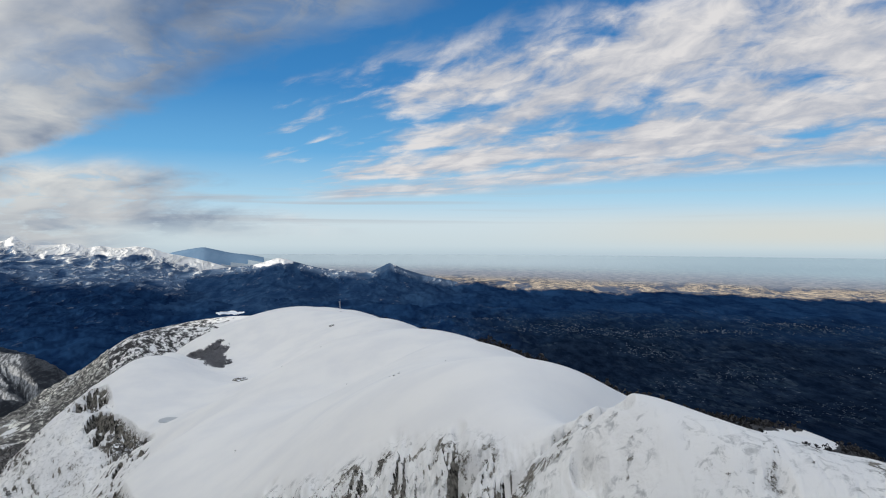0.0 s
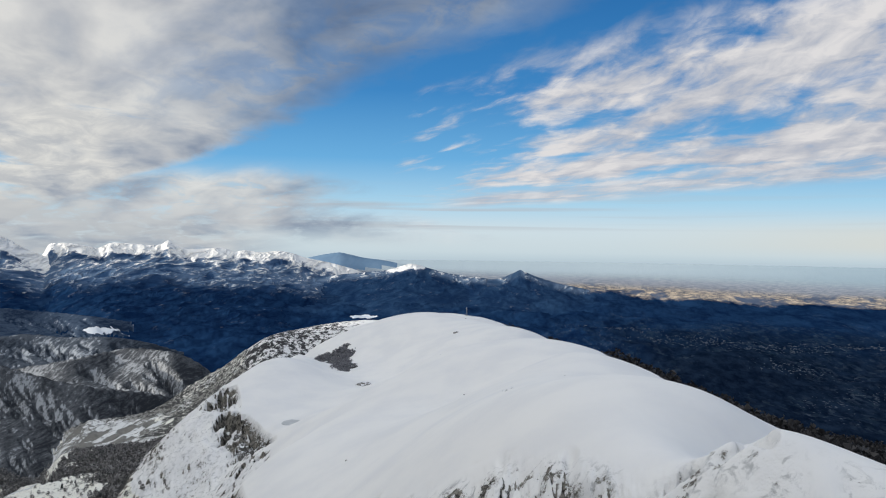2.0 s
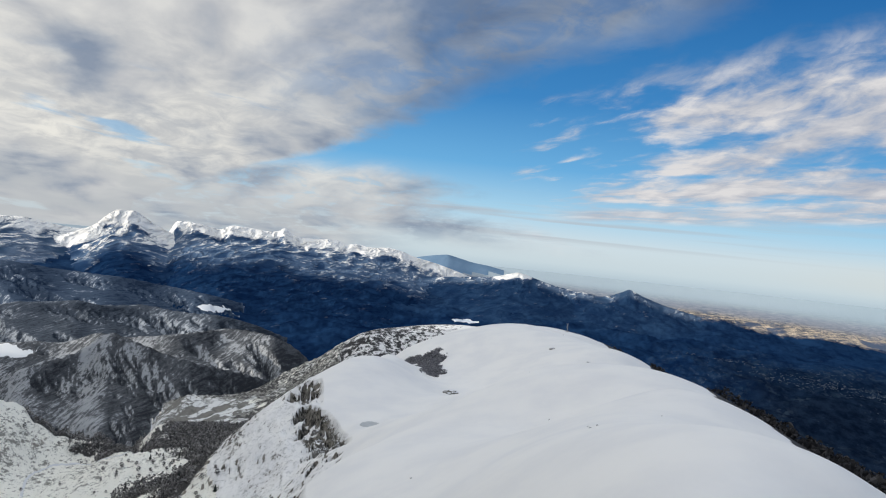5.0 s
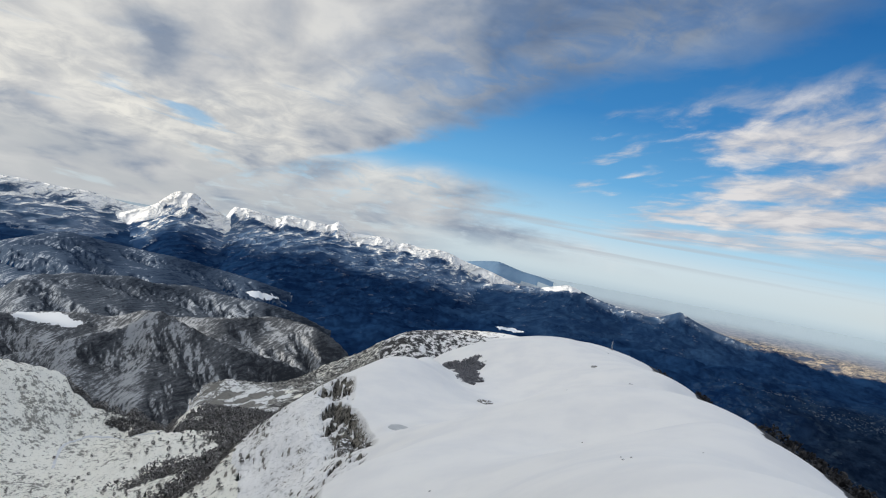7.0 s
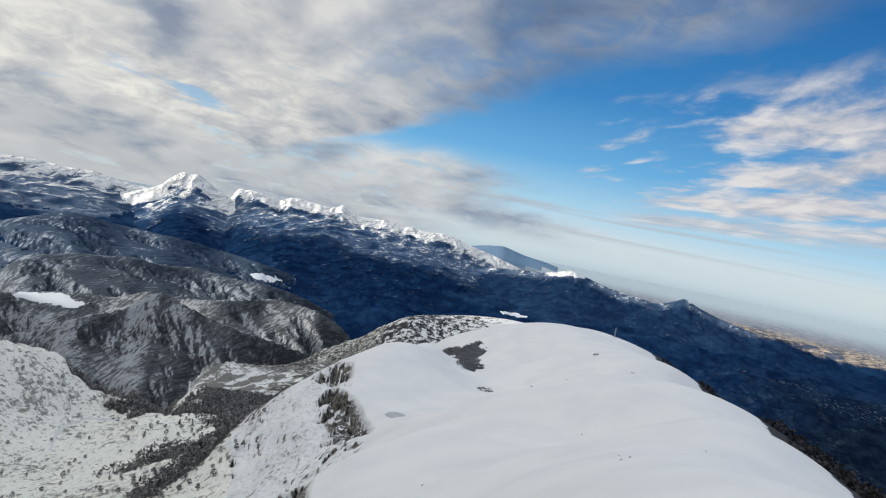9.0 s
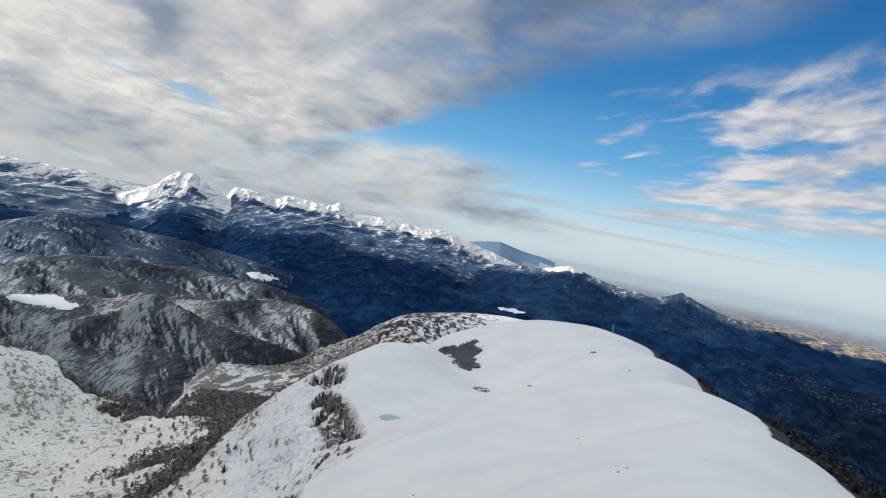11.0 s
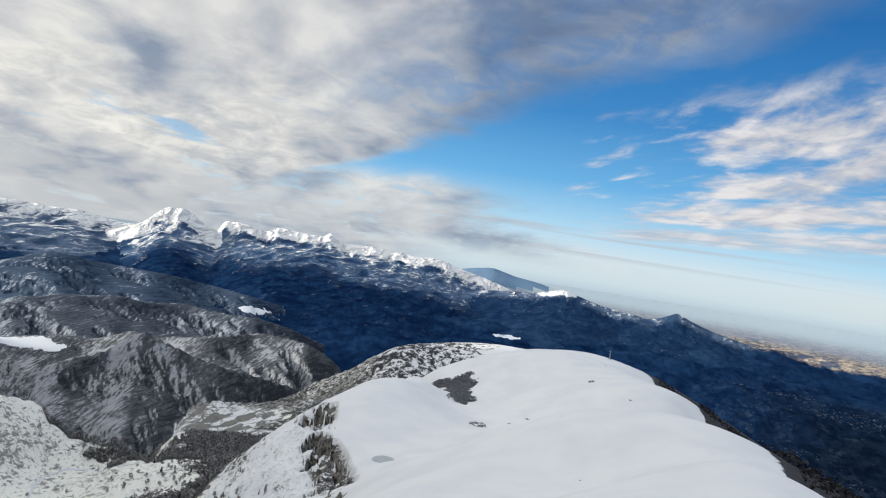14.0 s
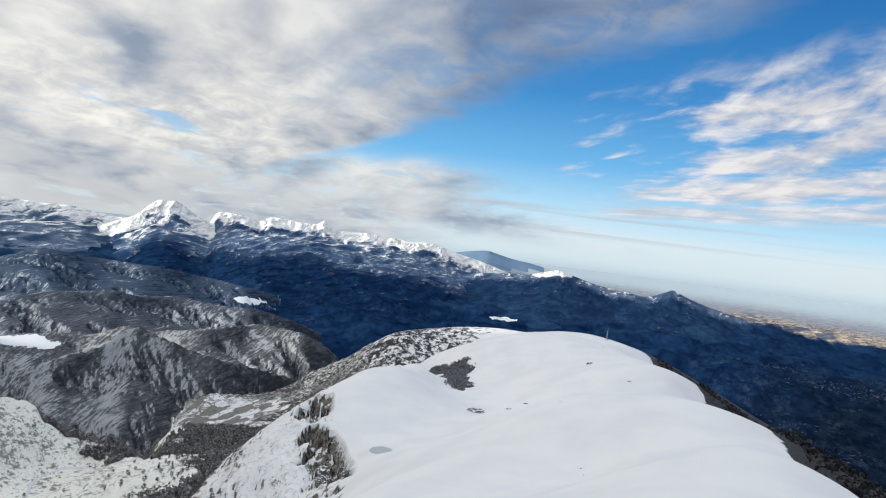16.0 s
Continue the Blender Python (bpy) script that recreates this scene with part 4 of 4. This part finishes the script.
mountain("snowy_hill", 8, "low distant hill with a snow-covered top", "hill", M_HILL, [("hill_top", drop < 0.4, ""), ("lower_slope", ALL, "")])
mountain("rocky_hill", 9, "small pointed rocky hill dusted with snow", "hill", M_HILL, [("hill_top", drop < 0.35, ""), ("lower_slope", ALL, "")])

# ---- things on the mountain and in the valley ----


def ground_at(x, y):
    x, y = np.atleast_1d(np.asarray(x, float)), np.atleast_1d(np.asarray(y, float))
    r, az = np.hypot(x, y), np.degrees(np.arctan2(x, y))
    return land(az, r)[0]


def plain(name, colour, rough=0.8, metal=0.0, grain=2.0, amount=0.3):
    def build(n, bsdf):
        p = n.add("ShaderNodeTexCoord").outputs["Object"]
        f = n.noise(p, grain, 5.0, 0.65)
        dark = tuple(c * (1 - amount) for c in colour)
        lit = tuple(min(1, c * (1 + amount)) for c in colour)
        n.put(bsdf.inputs["Base Color"], n.mix(f, dark, lit))
        n.put(bsdf.inputs["Roughness"], rough)
        n.put(bsdf.inputs["Metallic"], metal)
        bump(n, bsdf, f, 0.3, 0.05)
    return material(name, build)


M_STEEL = plain("galvanised_steel", (0.34, 0.35, 0.37), 0.55, 0.7, 1.5, 0.2)
M_DISH = plain("grey_fibreglass", (0.40, 0.41, 0.42), 0.5, 0.0, 1.0, 0.1)
M_CONCRETE = plain("weathered_concrete", (0.36, 0.35, 0.33), 0.9, 0.0, 0.8, 0.3)
M_BARK = plain("dark_bark", (0.075, 0.062, 0.052), 0.95, 0.0, 3.0, 0.4)


def twigs(dark, pale):
    def build(n, bsdf):
        island = n.add("ShaderNodeNewGeometry").outputs["Random Per Island"]
        n.put(bsdf.inputs["Base Color"], n.mix(n.math("POWER", island, 1.6), dark, pale))
        n.put(bsdf.inputs["Roughness"], 0.95)
        n.put(bsdf.inputs["Specular IOR Level"], 0.1)
    return build


M_TWIGS = material("bare_winter_twigs", twigs((0.080, 0.077, 0.076), (0.40, 0.385, 0.375)))
M_DARK_TWIGS = material("dark_winter_twigs", twigs((0.016, 0.016, 0.018), (0.070, 0.067, 0.068)))
M_SCRUB = material("frosted_grey_scrub", twigs((0.13, 0.13, 0.145), (0.34, 0.34, 0.36)))
M_NEEDLES = plain("dark_conifer_needles", (0.026, 0.033, 0.030), 0.9, 0.0, 0.8, 0.5)
M_ICE = plain("grey_pond_ice", (0.42, 0.43, 0.43), 0.35, 0.0, 0.25, 0.35)
M_RENDER = plain("pale_house_walls", (0.040, 0.055, 0.082), 0.9, 0.0, 0.05, 0.4)
M_ROOF = plain("frosted_tile_roof", (0.055, 0.072, 0.105), 0.85, 0.0, 0.05, 0.4)
M_TRACK = plain("packed_snow_track", (0.66, 0.67, 0.69), 0.85, 0.0, 0.1, 0.15)


def rocky(n, bsdf):
    p = place(n)
    f, g = n.noise(p, 0.5, 6.0, 0.7, 0.4), n.noise(p, 0.12, 4.0, 0.6)
    stone = n.mix(f, (0.075, 0.072, 0.068), (0.27, 0.255, 0.235))
    up = n.add("ShaderNodeSeparateXYZ")
    n.put(up.inputs[0], n.add("ShaderNodeNewGeometry").outputs["Normal"])
    drift = n.step(n.math("ADD", up.outputs[2], n.math("MULTIPLY", n.math("SUBTRACT", f, 0.5), 1.4)), 0.50, 0.74)
    n.put(bsdf.inputs["Base Color"], n.mix(drift, stone, (0.80, 0.81, 0.83)))
    n.put(bsdf.inputs["Roughness"], 0.9)
    bump(n, bsdf, f, 0.8, 0.5)


M_ROCK = material("bare_limestone_with_drifts", rocky)


def part(name, bm, mat, parent=None, label=""):
    me = bpy.data.meshes.new(name)
    bm.to_mesh(me)
    bm.free()
    me.materials.append(mat)
    ob = new(name, me)
    if parent is not None:
        ob.parent = parent
    if label:
        ob["label"] = label
    return ob


def root(name, x, y, z=None, turn=0.0):
    e = new(name)
    e.empty_display_size = 1.0
    e.location = (x, y, float(ground_at(x, y)[0]) if z is None else z)
    e.rotation_euler = (0, 0, radians(turn))
    return e


def bar(bm, a, b, w):
    """A square bar from a to b."""
    a, b = Vector(a), Vector(b)
    d = b - a
    m = Matrix.Translation((a + b) / 2) @ d.to_track_quat("Z", "Y").to_matrix().to_4x4() @ Matrix.Diagonal((w, w, d.length, 1))
    bmesh.ops.create_cube(bm, size=1, matrix=m)


def box(bm, cx, cy, cz, sx, sy, sz):
    bmesh.ops.create_cube(bm, size=1, matrix=Matrix.Translation((cx, cy, cz)) @ Matrix.Diagonal((sx, sy, sz, 1)))


def radio_mast(x, y):
    mast = root("radio_mast", x, y)
    mast.location.z -= 0.4
    tagged(mast, "slim grey steel lattice radio mast on the snowy summit", "mast")
    bm = bmesh.new()
    box(bm, 0, 0, 0.4, 3.4, 3.4, 1.2)
    bmesh.ops.bevel(bm, geom=bm.edges[:], offset=0.08, segments=1, affect="EDGES")
    part("footing", bm, M_CONCRETE, mast)
    h, w0, w1 = 9.8, 0.7, 0.3
    legs = [(1, 1), (-1, 1), (-1, -1), (1, -1)]
    for sx, sy in legs:
        bm = bmesh.new()
        bar(bm, (sx * w0, sy * w0, 0.9), (sx * w1, sy * w1, h), 0.11)
        part("leg", bm, M_STEEL, mast)
    for k in range(9):
        za, zb = 0.9 + (h - 0.9) * k / 9, 0.9 + (h - 0.9) * (k + 1) / 9
        wa, wb = w0 + (w1 - w0) * k / 9, w0 + (w1 - w0) * (k + 1) / 9
        bm = bmesh.new()
        for i in range(4):
            (ax, ay), (bx, by) = legs[i], legs[(i + 1) % 4]
            bar(bm, (ax * wa, ay * wa, za), (bx * wb, by * wb, zb), 0.10)
            bar(bm, (bx * wa, by * wa, za), (ax * wb, ay * wb, zb), 0.10)
            bar(bm, (ax * wb, ay * wb, zb), (bx * wb, by * wb, zb), 0.10)
        part("bracing", bm, M_STEEL, mast)
    bm = bmesh.new()
    bar(bm, (0, 0, h - 0.5), (0, 0, h + 2.4), 0.12)
    part("aerial", bm, M_STEEL, mast)
    for zz, turn in ((h - 0.9, 200), (h - 2.4, 260), (h - 4.0, 170)):
        bm = bmesh.new()
        m = Matrix.Rotation(radians(turn), 4, "Z") @ Matrix.Translation((0.75, 0, zz)) @ Matrix.Rotation(radians(90), 4, "Y")
        bmesh.ops.create_cone(bm, cap_ends=True, segments=20, radius1=0.22, radius2=0.55, depth=0.4, matrix=m)
        dish = part("dish", bm, M_DISH, mast, "grey drum dish aerial")
        bm = bmesh.new()
        arm = Matrix.Rotation(radians(turn), 4, "Z")
        bar(bm, arm @ Vector((0.25, 0, zz)), arm @ Vector((0.6, 0, zz)), 0.09)
        part("bracket", bm, M_STEEL, dish)
    return mast


def outcrop(x, y, sx, sy, sz, turn, seed, label):
    """A weathered rock standing out of the snow."""
    bm = bmesh.new()
    bmesh.ops.create_icosphere(bm, subdivisions=4, radius=1)
    rnd = random.Random(seed)
    off = Vector((rnd.uniform(0, 50), rnd.uniform(0, 50), rnd.uniform(0, 50)))
    for v in bm.verts:
        n = noise.ridged_multi_fractal(v.co * 1.7 + off, 0.9, 2.1, 5, 0.9, 2.0)
        v.co *= 0.62 + 0.26 * n
        v.co = Vector((v.co.x * sx, v.co.y * sy, v.co.z * sz))
    ob = part("rock_outcrop", bm, M_ROCK)
    ob.location = (x, y, float(ground_at(x, y)[0]) - sz * 0.12)
    ob.rotation_euler = (0, 0, radians(turn))
    return tagged(ob, label, "rock", "rocks on the snow plateau")


radio_mast(-121, 940)
outcrop(-139, 549, 6.4, 3.2, 3.4, 10, 1, "dark jagged limestone outcrop breaking through deep snow")
outcrop(-120, 557, 3.4, 0.8, 0.6, 12, 3, "long low rock rib half buried in snow")
outcrop(-111, 562, 3.4, 0.7, 0.5, 14, 4, "thin rock rib half buried in snow")
outcrop(-87, 628, 2.7, 1.9, 1.7, 0, 5, "lone dark rock below the summit hollow")
outcrop(-54, 576, 1.9, 0.6, 0.5, -8, 6, "thin dark rock line in smooth snow")
outcrop(-40, 334, 0.40, 0.32, 0.36, 0, 7, "small dark stone poking out of the snow")
outcrop(-38, 328, 0.29, 0.25, 0.25, 0, 8, "small dark stone poking out of the snow")
outcrop(-13, 214, 0.33, 0.42, 0.36, 0, 9, "small dark stone poking out of the snow")
outcrop(-12, 219, 0.3, 0.36, 0.33, 40, 10, "small dark stone poking out of the snow")
outcrop(-15, 228, 0.3, 0.3, 0.3, 70, 11, "small dark stone poking out of the snow")
outcrop(1, 248, 0.25, 0.18, 0.18, 0, 12, "small dark stone poking out of the snow")
outcrop(-61, 400, 0.43, 0.32, 0.29, 0, 13, "small dark stone poking out of the snow")
outcrop(-68, 262, 0.54, 0.29, 0.36, 60, 14, "small dark stone poking out of the snow")
outcrop(-90, 700, 1.3, 0.72, 0.6, 20, 15, "small dark stone poking out of the snow")


# crags of the western cliffs
rs = np.random.RandomState(77)
cx, cy = rs.uniform(-235, -95, 6000), rs.uniform(255, 520, 6000)
keep = bluffs(cx, cy, RIM(cx, cy)) > 0.62
placed = []
for x, y in zip(cx[keep], cy[keep]):
    if all((x - a) ** 2 + (y - b) ** 2 > 30 for a, b in placed) and len(placed) < 16:
        placed.append((x, y))
        w = rs.uniform(2.2, 4.2)
        crag = outcrop(float(x), float(y), w, w * rs.uniform(0.5, 0.9), w * rs.uniform(1.0, 1.7), rs.uniform(0, 180), 100 + len(placed), "jagged brown-grey limestone crag of the snowy cliff")
        crag["group"] = "crags of the western cliff"


def frozen_pond(x, y, a, b, turn):
    pond = root("frozen_pond", x, y, None, turn)
    z = float(ground_at(x, y)[0])
    tagged(pond, "small round frozen pond, grey ice in the snow", "pond")
    c, s = math.cos(radians(turn)), math.sin(radians(turn))

    def ring(bm, k, lift, wob):
        t = 2 * np.pi * np.arange(40) / 40
        q = k * (1 + wob * np.sin(3 * t + 1.0) + wob * 0.6 * np.sin(7 * t))
        px, py = a * q * np.cos(t), b * q * np.sin(t)
        pz = ground_at(x + px * c - py * s, y + px * s + py * c) - z + lift
        return [bm.verts.new(v) for v in zip(px.tolist(), py.tolist(), pz.tolist())]
    bm = bmesh.new()
    rings = [ring(bm, k, lift, 0.05) for k, lift in ((0.3, 0.22), (0.7, 0.22), (1.0, 0.20), (1.02, -0.5))]
    bm.faces.new(rings[0])
    for p, q in zip(rings[:-1], rings[1:]):
        for i in range(40):
            bm.faces.new((p[i], p[(i + 1) % 40], q[(i + 1) % 40], q[i]))
    bmesh.ops.recalc_face_normals(bm, faces=bm.faces[:])
    part("ice", bm, M_ICE, pond)


frozen_pond(-147, 428, 5.2, 6.4, 0)


def snowy_track(points, width):
    """A narrow cleared track that follows the slope."""
    p = np.array(points, float)
    t = np.linspace(0, len(p) - 1, 90)
    x, y = np.interp(t, range(len(p)), p[:, 0]), np.interp(t, range(len(p)), p[:, 1])
    k = np.ones(9) / 9
    x, y = np.convolve(np.pad(x, 4, "edge"), k, "valid"), np.convolve(np.pad(y, 4, "edge"), k, "valid")
    dx, dy = np.gradient(x), np.gradient(y)
    n = np.hypot(dx, dy)
    nx, ny = -dy / n * width / 2, dx / n * width / 2
    bm = bmesh.new()
    rows = []
    for k, lift in ((-1.2, -0.6), (-1, 0.35), (0, 0.40), (1, 0.35), (1.2, -0.6)):
        px, py = x + nx * k, y + ny * k
        rows.append([bm.verts.new(v) for v in zip(px.tolist(), py.tolist(), (ground_at(px, py) + lift).tolist())])
    rows = list(zip(*rows))
    for a, b in zip(rows[:-1], rows[1:]):
        for j in range(4):
            bm.faces.new((a[j], a[j + 1], b[j + 1], b[j]))
    bmesh.ops.recalc_face_normals(bm, faces=bm.faces[:])
    tagged(part("snowy_track", bm, M_TRACK), "narrow winding track packed with dirty snow", "path", kind="structure")


snowy_track([(-455, 520), (-478, 545), (-492, 562), (-500, 580), (-494, 596), (-470, 604), (-445, 606), (-425, 600)], 2.0)


# ---- trees ----
def crown_mesh(rnd, h, wide, bm, base=(0, 0, 0), tufts=26):
    """Twiggy crown: many small tilted flakes, open and uneven."""
    for _ in range(tufts):
        t = rnd.uniform(0.22, 1.0)
        rad = wide * math.sin(math.pi * min(1, t * 0.92)) ** 0.7 * math.sqrt(rnd.uniform(0.05, 1))
        a = rnd.uniform(0, 2 * math.pi)
        c = Vector((base[0] + rad * math.cos(a), base[1] + rad * math.sin(a), base[2] + h * t))
        s = wide * rnd.uniform(0.22, 0.42)
        d = [Vector((rnd.uniform(-1, 1), rnd.uniform(-1, 1), rnd.uniform(-0.9, 0.9))).normalized() * s for _ in range(4)]
        v = [bm.verts.new(c + k) for k in d]
        for f in ((0, 1, 2), (0, 2, 3), (0, 3, 1), (1, 3, 2)):
            bm.faces.new([v[i] for i in f])


def tree_master(seed, h, wide, conifer):
    rnd = random.Random(seed)
    tree = new("tree")
    bm = bmesh.new()
    bmesh.ops.create_cone(bm, cap_ends=True, segments=6, radius1=h * 0.035, radius2=h * 0.008, depth=h * 0.8, matrix=Matrix.Translation((0, 0, h * 0.4 - 0.3)))
    for k in range(5):
        a, z0 = rnd.uniform(0, 6.28), h * rnd.uniform(0.25, 0.6)
        bar(bm, (0, 0, z0), (math.cos(a) * wide * 0.7, math.sin(a) * wide * 0.7, z0 + h * 0.2), h * 0.012)
    part("trunk", bm, M_BARK, tree)
    bm = bmesh.new()
    if conifer:
        for k in range(7):
            t = k / 7
            m = Matrix.Translation((rnd.uniform(-0.1, 0.1), rnd.uniform(-0.1, 0.1), h * (0.18 + 0.75 * t))) @ Matrix.Rotation(rnd.uniform(0, 6), 4, "Z")
            bmesh.ops.create_cone(bm, cap_ends=True, segments=9, radius1=wide * (1 - t * 0.85), radius2=wide * 0.08, depth=h * 0.22, matrix=m)
        for v in bm.verts:
            v.co += Vector((rnd.uniform(-1, 1), rnd.uniform(-1, 1), rnd.uniform(-0.6, 0.6))) * wide * 0.14
    else:
        crown_mesh(rnd, h, wide, bm, tufts=60)
    part("crown", bm, M_NEEDLES if conifer else M_TWIGS, tree)
    return tree


# clearings and scattered trees on the snowy slope above the valley
masters = [tree_master(21, 5.6, 1.9, False), tree_master(22, 4.4, 1.9, False), tree_master(23, 5.2, 1.5, True), tree_master(24, 3.2, 1.6, False)]
labels = ["bare winter tree on a snowy slope", "low bare bushy tree on a snowy slope", "dark conifer on a snowy slope", "small bare shrub in the snow"]
rnd = random.Random(5)
spots = []
tries = 0
while len(spots) < 285 and tries < 20000:
    tries += 1
    x, y = rnd.uniform(-600, -215), rnd.uniform(360, 640)
    r, az = math.hypot(x, y), math.degrees(math.atan2(x, y))
    if az < -50 or r > 830:
        continue
    dens = 0.06 + 0.9 * max(0, 1 - abs(x + 300 + (y - 480) * 0.55) / 70)
    if rnd.random() < dens * 0.5 and all((x - a) ** 2 + (y - b) ** 2 > 16 for a, b in spots):
        spots.append((x, y))
hs = ground_at([p[0] for p in spots], [p[1] for p in spots])
for i, ((x, y), z) in enumerate(zip(spots, hs)):
    k = rnd.choice((0, 0, 1, 1, 1, 3, 3, 3, 3, 2, 3, 1))
    s = rnd.uniform(0.55, 1.0)
    m = Matrix.Translation((x, y, z)) @ Matrix.Rotation(rnd.uniform(0, 6.28), 4, "Z")
    t = copy_thing(masters[k], m)
    t.scale = (s, s, s)
    tagged(t, labels[k], "tree", "scattered trees on the snowy slope")
for m in masters:
    for o in (*m.children, m):
        bpy.data.objects.remove(o)


def forest(name, label, boxes, count, h, wide, seed, mat, tufts):
    """Close woods: every tree is a small uneven crown, all in one mesh."""
    rs = np.random.RandomState(seed)
    xs, ys = [], []
    for (x0, x1, y0, y1) in boxes:
        xs.append(rs.uniform(x0, x1, count * 6))
        ys.append(rs.uniform(y0, y1, count * 6))
    x, y = np.concatenate(xs), np.concatenate(ys)
    r, az = np.hypot(x, y), np.degrees(np.arctan2(x, y))
    z, lay = land(az, r)
    w = woods(x, y, z, r, az)
    east = np.interp(y, [e[0] for e in EAST], [e[1] for e in EAST])
    ok = (lay == 1) & ((x < -140) | (x - east > 25)) & (w > 0.5 + 0.25 * rs.uniform(-1, 1, len(x)))
    x, y, z = x[ok][:count], y[ok][:count], z[ok][:count]
    n = len(x)
    tall = h * rs.uniform(0.65, 1.25, n)
    # each crown is a few overlapping tufts
    t = rs.uniform(0.3, 1.0, (n, tufts))
    ang = rs.uniform(0, 2 * np.pi, (n, tufts))
    rad = wide * np.sin(np.pi * np.clip(t * 0.95, 0, 1)) * np.sqrt(rs.uniform(0.1, 1, (n, tufts)))
    c = np.stack([x[:, None] + rad * np.cos(ang), y[:, None] + rad * np.sin(ang), z[:, None] + tall[:, None] * t], -1).reshape(-1, 3)
    d = rs.normal(size=(len(c), 4, 3))
    d /= np.linalg.norm(d, axis=2, keepdims=True)
    v = (c[:, None] + d * (wide * rs.uniform(0.35, 0.65, (len(c), 1, 1)))).reshape(-1, 3)
    b = np.arange(len(c))[:, None] * 4
    f = np.concatenate([b + np.array(k) for k in ((0, 1, 2), (0, 2, 3), (0, 3, 1), (1, 3, 2))])
    me = bpy.data.meshes.new(name)
    me.from_pydata(v.tolist(), [], f.tolist())
    me.materials.append(mat)
    return tagged(new(name, me), label, "woods", kind="stuff")


forest("valley_woods", "dense bare grey-brown winter woods in the valley", [(-560, -240, 380, 780)], 6500, 5.0, 1.9, 31, M_TWIGS, 6)
forest("hollow_woods", "dark stand of low trees in a snowy hollow", [(-215, -150, 590, 690)], 1500, 1.1, 1.1, 32, M_SCRUB, 5)
forest("flank_woods", "dark bare woods on the mountain's eastern flank", [(-120, 270, 140, 900)], 9000, 3.6, 2.0, 33, M_DARK_TWIGS, 5)


# ---- villages in the basin ----
def village(name, label, spots, seed):
    rs = np.random.RandomState(seed)
    bm_v, bm_f, mats = [], [], []
    for az0, r0, spread_a, spread_r, count in spots:
        az = np.clip(rs.normal(az0, spread_a, count), az0 - 3 * spread_a, az0 + 3 * spread_a)
        r = rs.normal(r0, spread_r, count)
        z, lay = land(az, r)
        for a, q, zz, ll in zip(az, r, z, lay):
            if ll != 0:
                continue
            x, y = q * math.sin(radians(a)), q * math.cos(radians(a))
            k0 = r0 / 3600
            w, d, h = k0 * rs.uniform(0.9, 1.6) * rs.choice((1.0, 1.0, 1.6, 3.2)), k0 * rs.uniform(0.8, 1.8), k0 * rs.uniform(0.6, 1.2)
            t = rs.uniform(0, math.pi)
            c, s = math.cos(t), math.sin(t)
            k = len(bm_v)
            for px, py, pz in ((-w, -d, -4), (w, -d, -4), (w, d, -4), (-w, d, -4), (-w, -d, h), (w, -d, h), (w, d, h), (-w, d, h), (-w, 0, h + d * 0.6), (w, 0, h + d * 0.6)):
                bm_v.append((x + px * c - py * s, y + px * s + py * c, zz + pz))
            for f, m in (((0, 1, 5, 4), 0), ((2, 3, 7, 6), 0), ((1, 2, 6, 9, 5), 0), ((3, 0, 4, 8, 7), 0), ((4, 5, 9, 8), 1), ((6, 7, 8, 9), 1)):
                bm_f.append([k + i for i in f])
                mats.append(m)
    me = bpy.data.meshes.new(name)
    me.from_pydata(bm_v, [], bm_f)
    me.materials.append(M_RENDER)
    me.materials.append(M_ROOF)
    me.polygons.foreach_set("material_index", mats)
    return tagged(new(name, me), label, "village", kind="stuff")


village("valley_town", "pale scattered houses of a town in the dark basin", [
    (8, 2850, 2.2, 45, 220), (13, 2750, 2.0, 40, 180), (18, 2900, 2.4, 40, 160), (24, 3100, 2.0, 60, 160), (3, 3000, 1.5, 40, 90), (14, 2450, 1.2, 40, 90)], 41)
village("hillside_village", "pale clustered houses of a village among dark woods", [
    (27, 1850, 1.0, 60, 110), (24, 1780, 1.0, 40, 70), (20, 2150, 1.5, 50, 60), (29, 2300, 1.2, 50, 60), (16, 2000, 1.0, 40, 40), (4, 2150, 1.6, 60, 70), (0, 2050, 1.4, 60, 60), (7, 1900, 1.2, 60, 60)], 42)
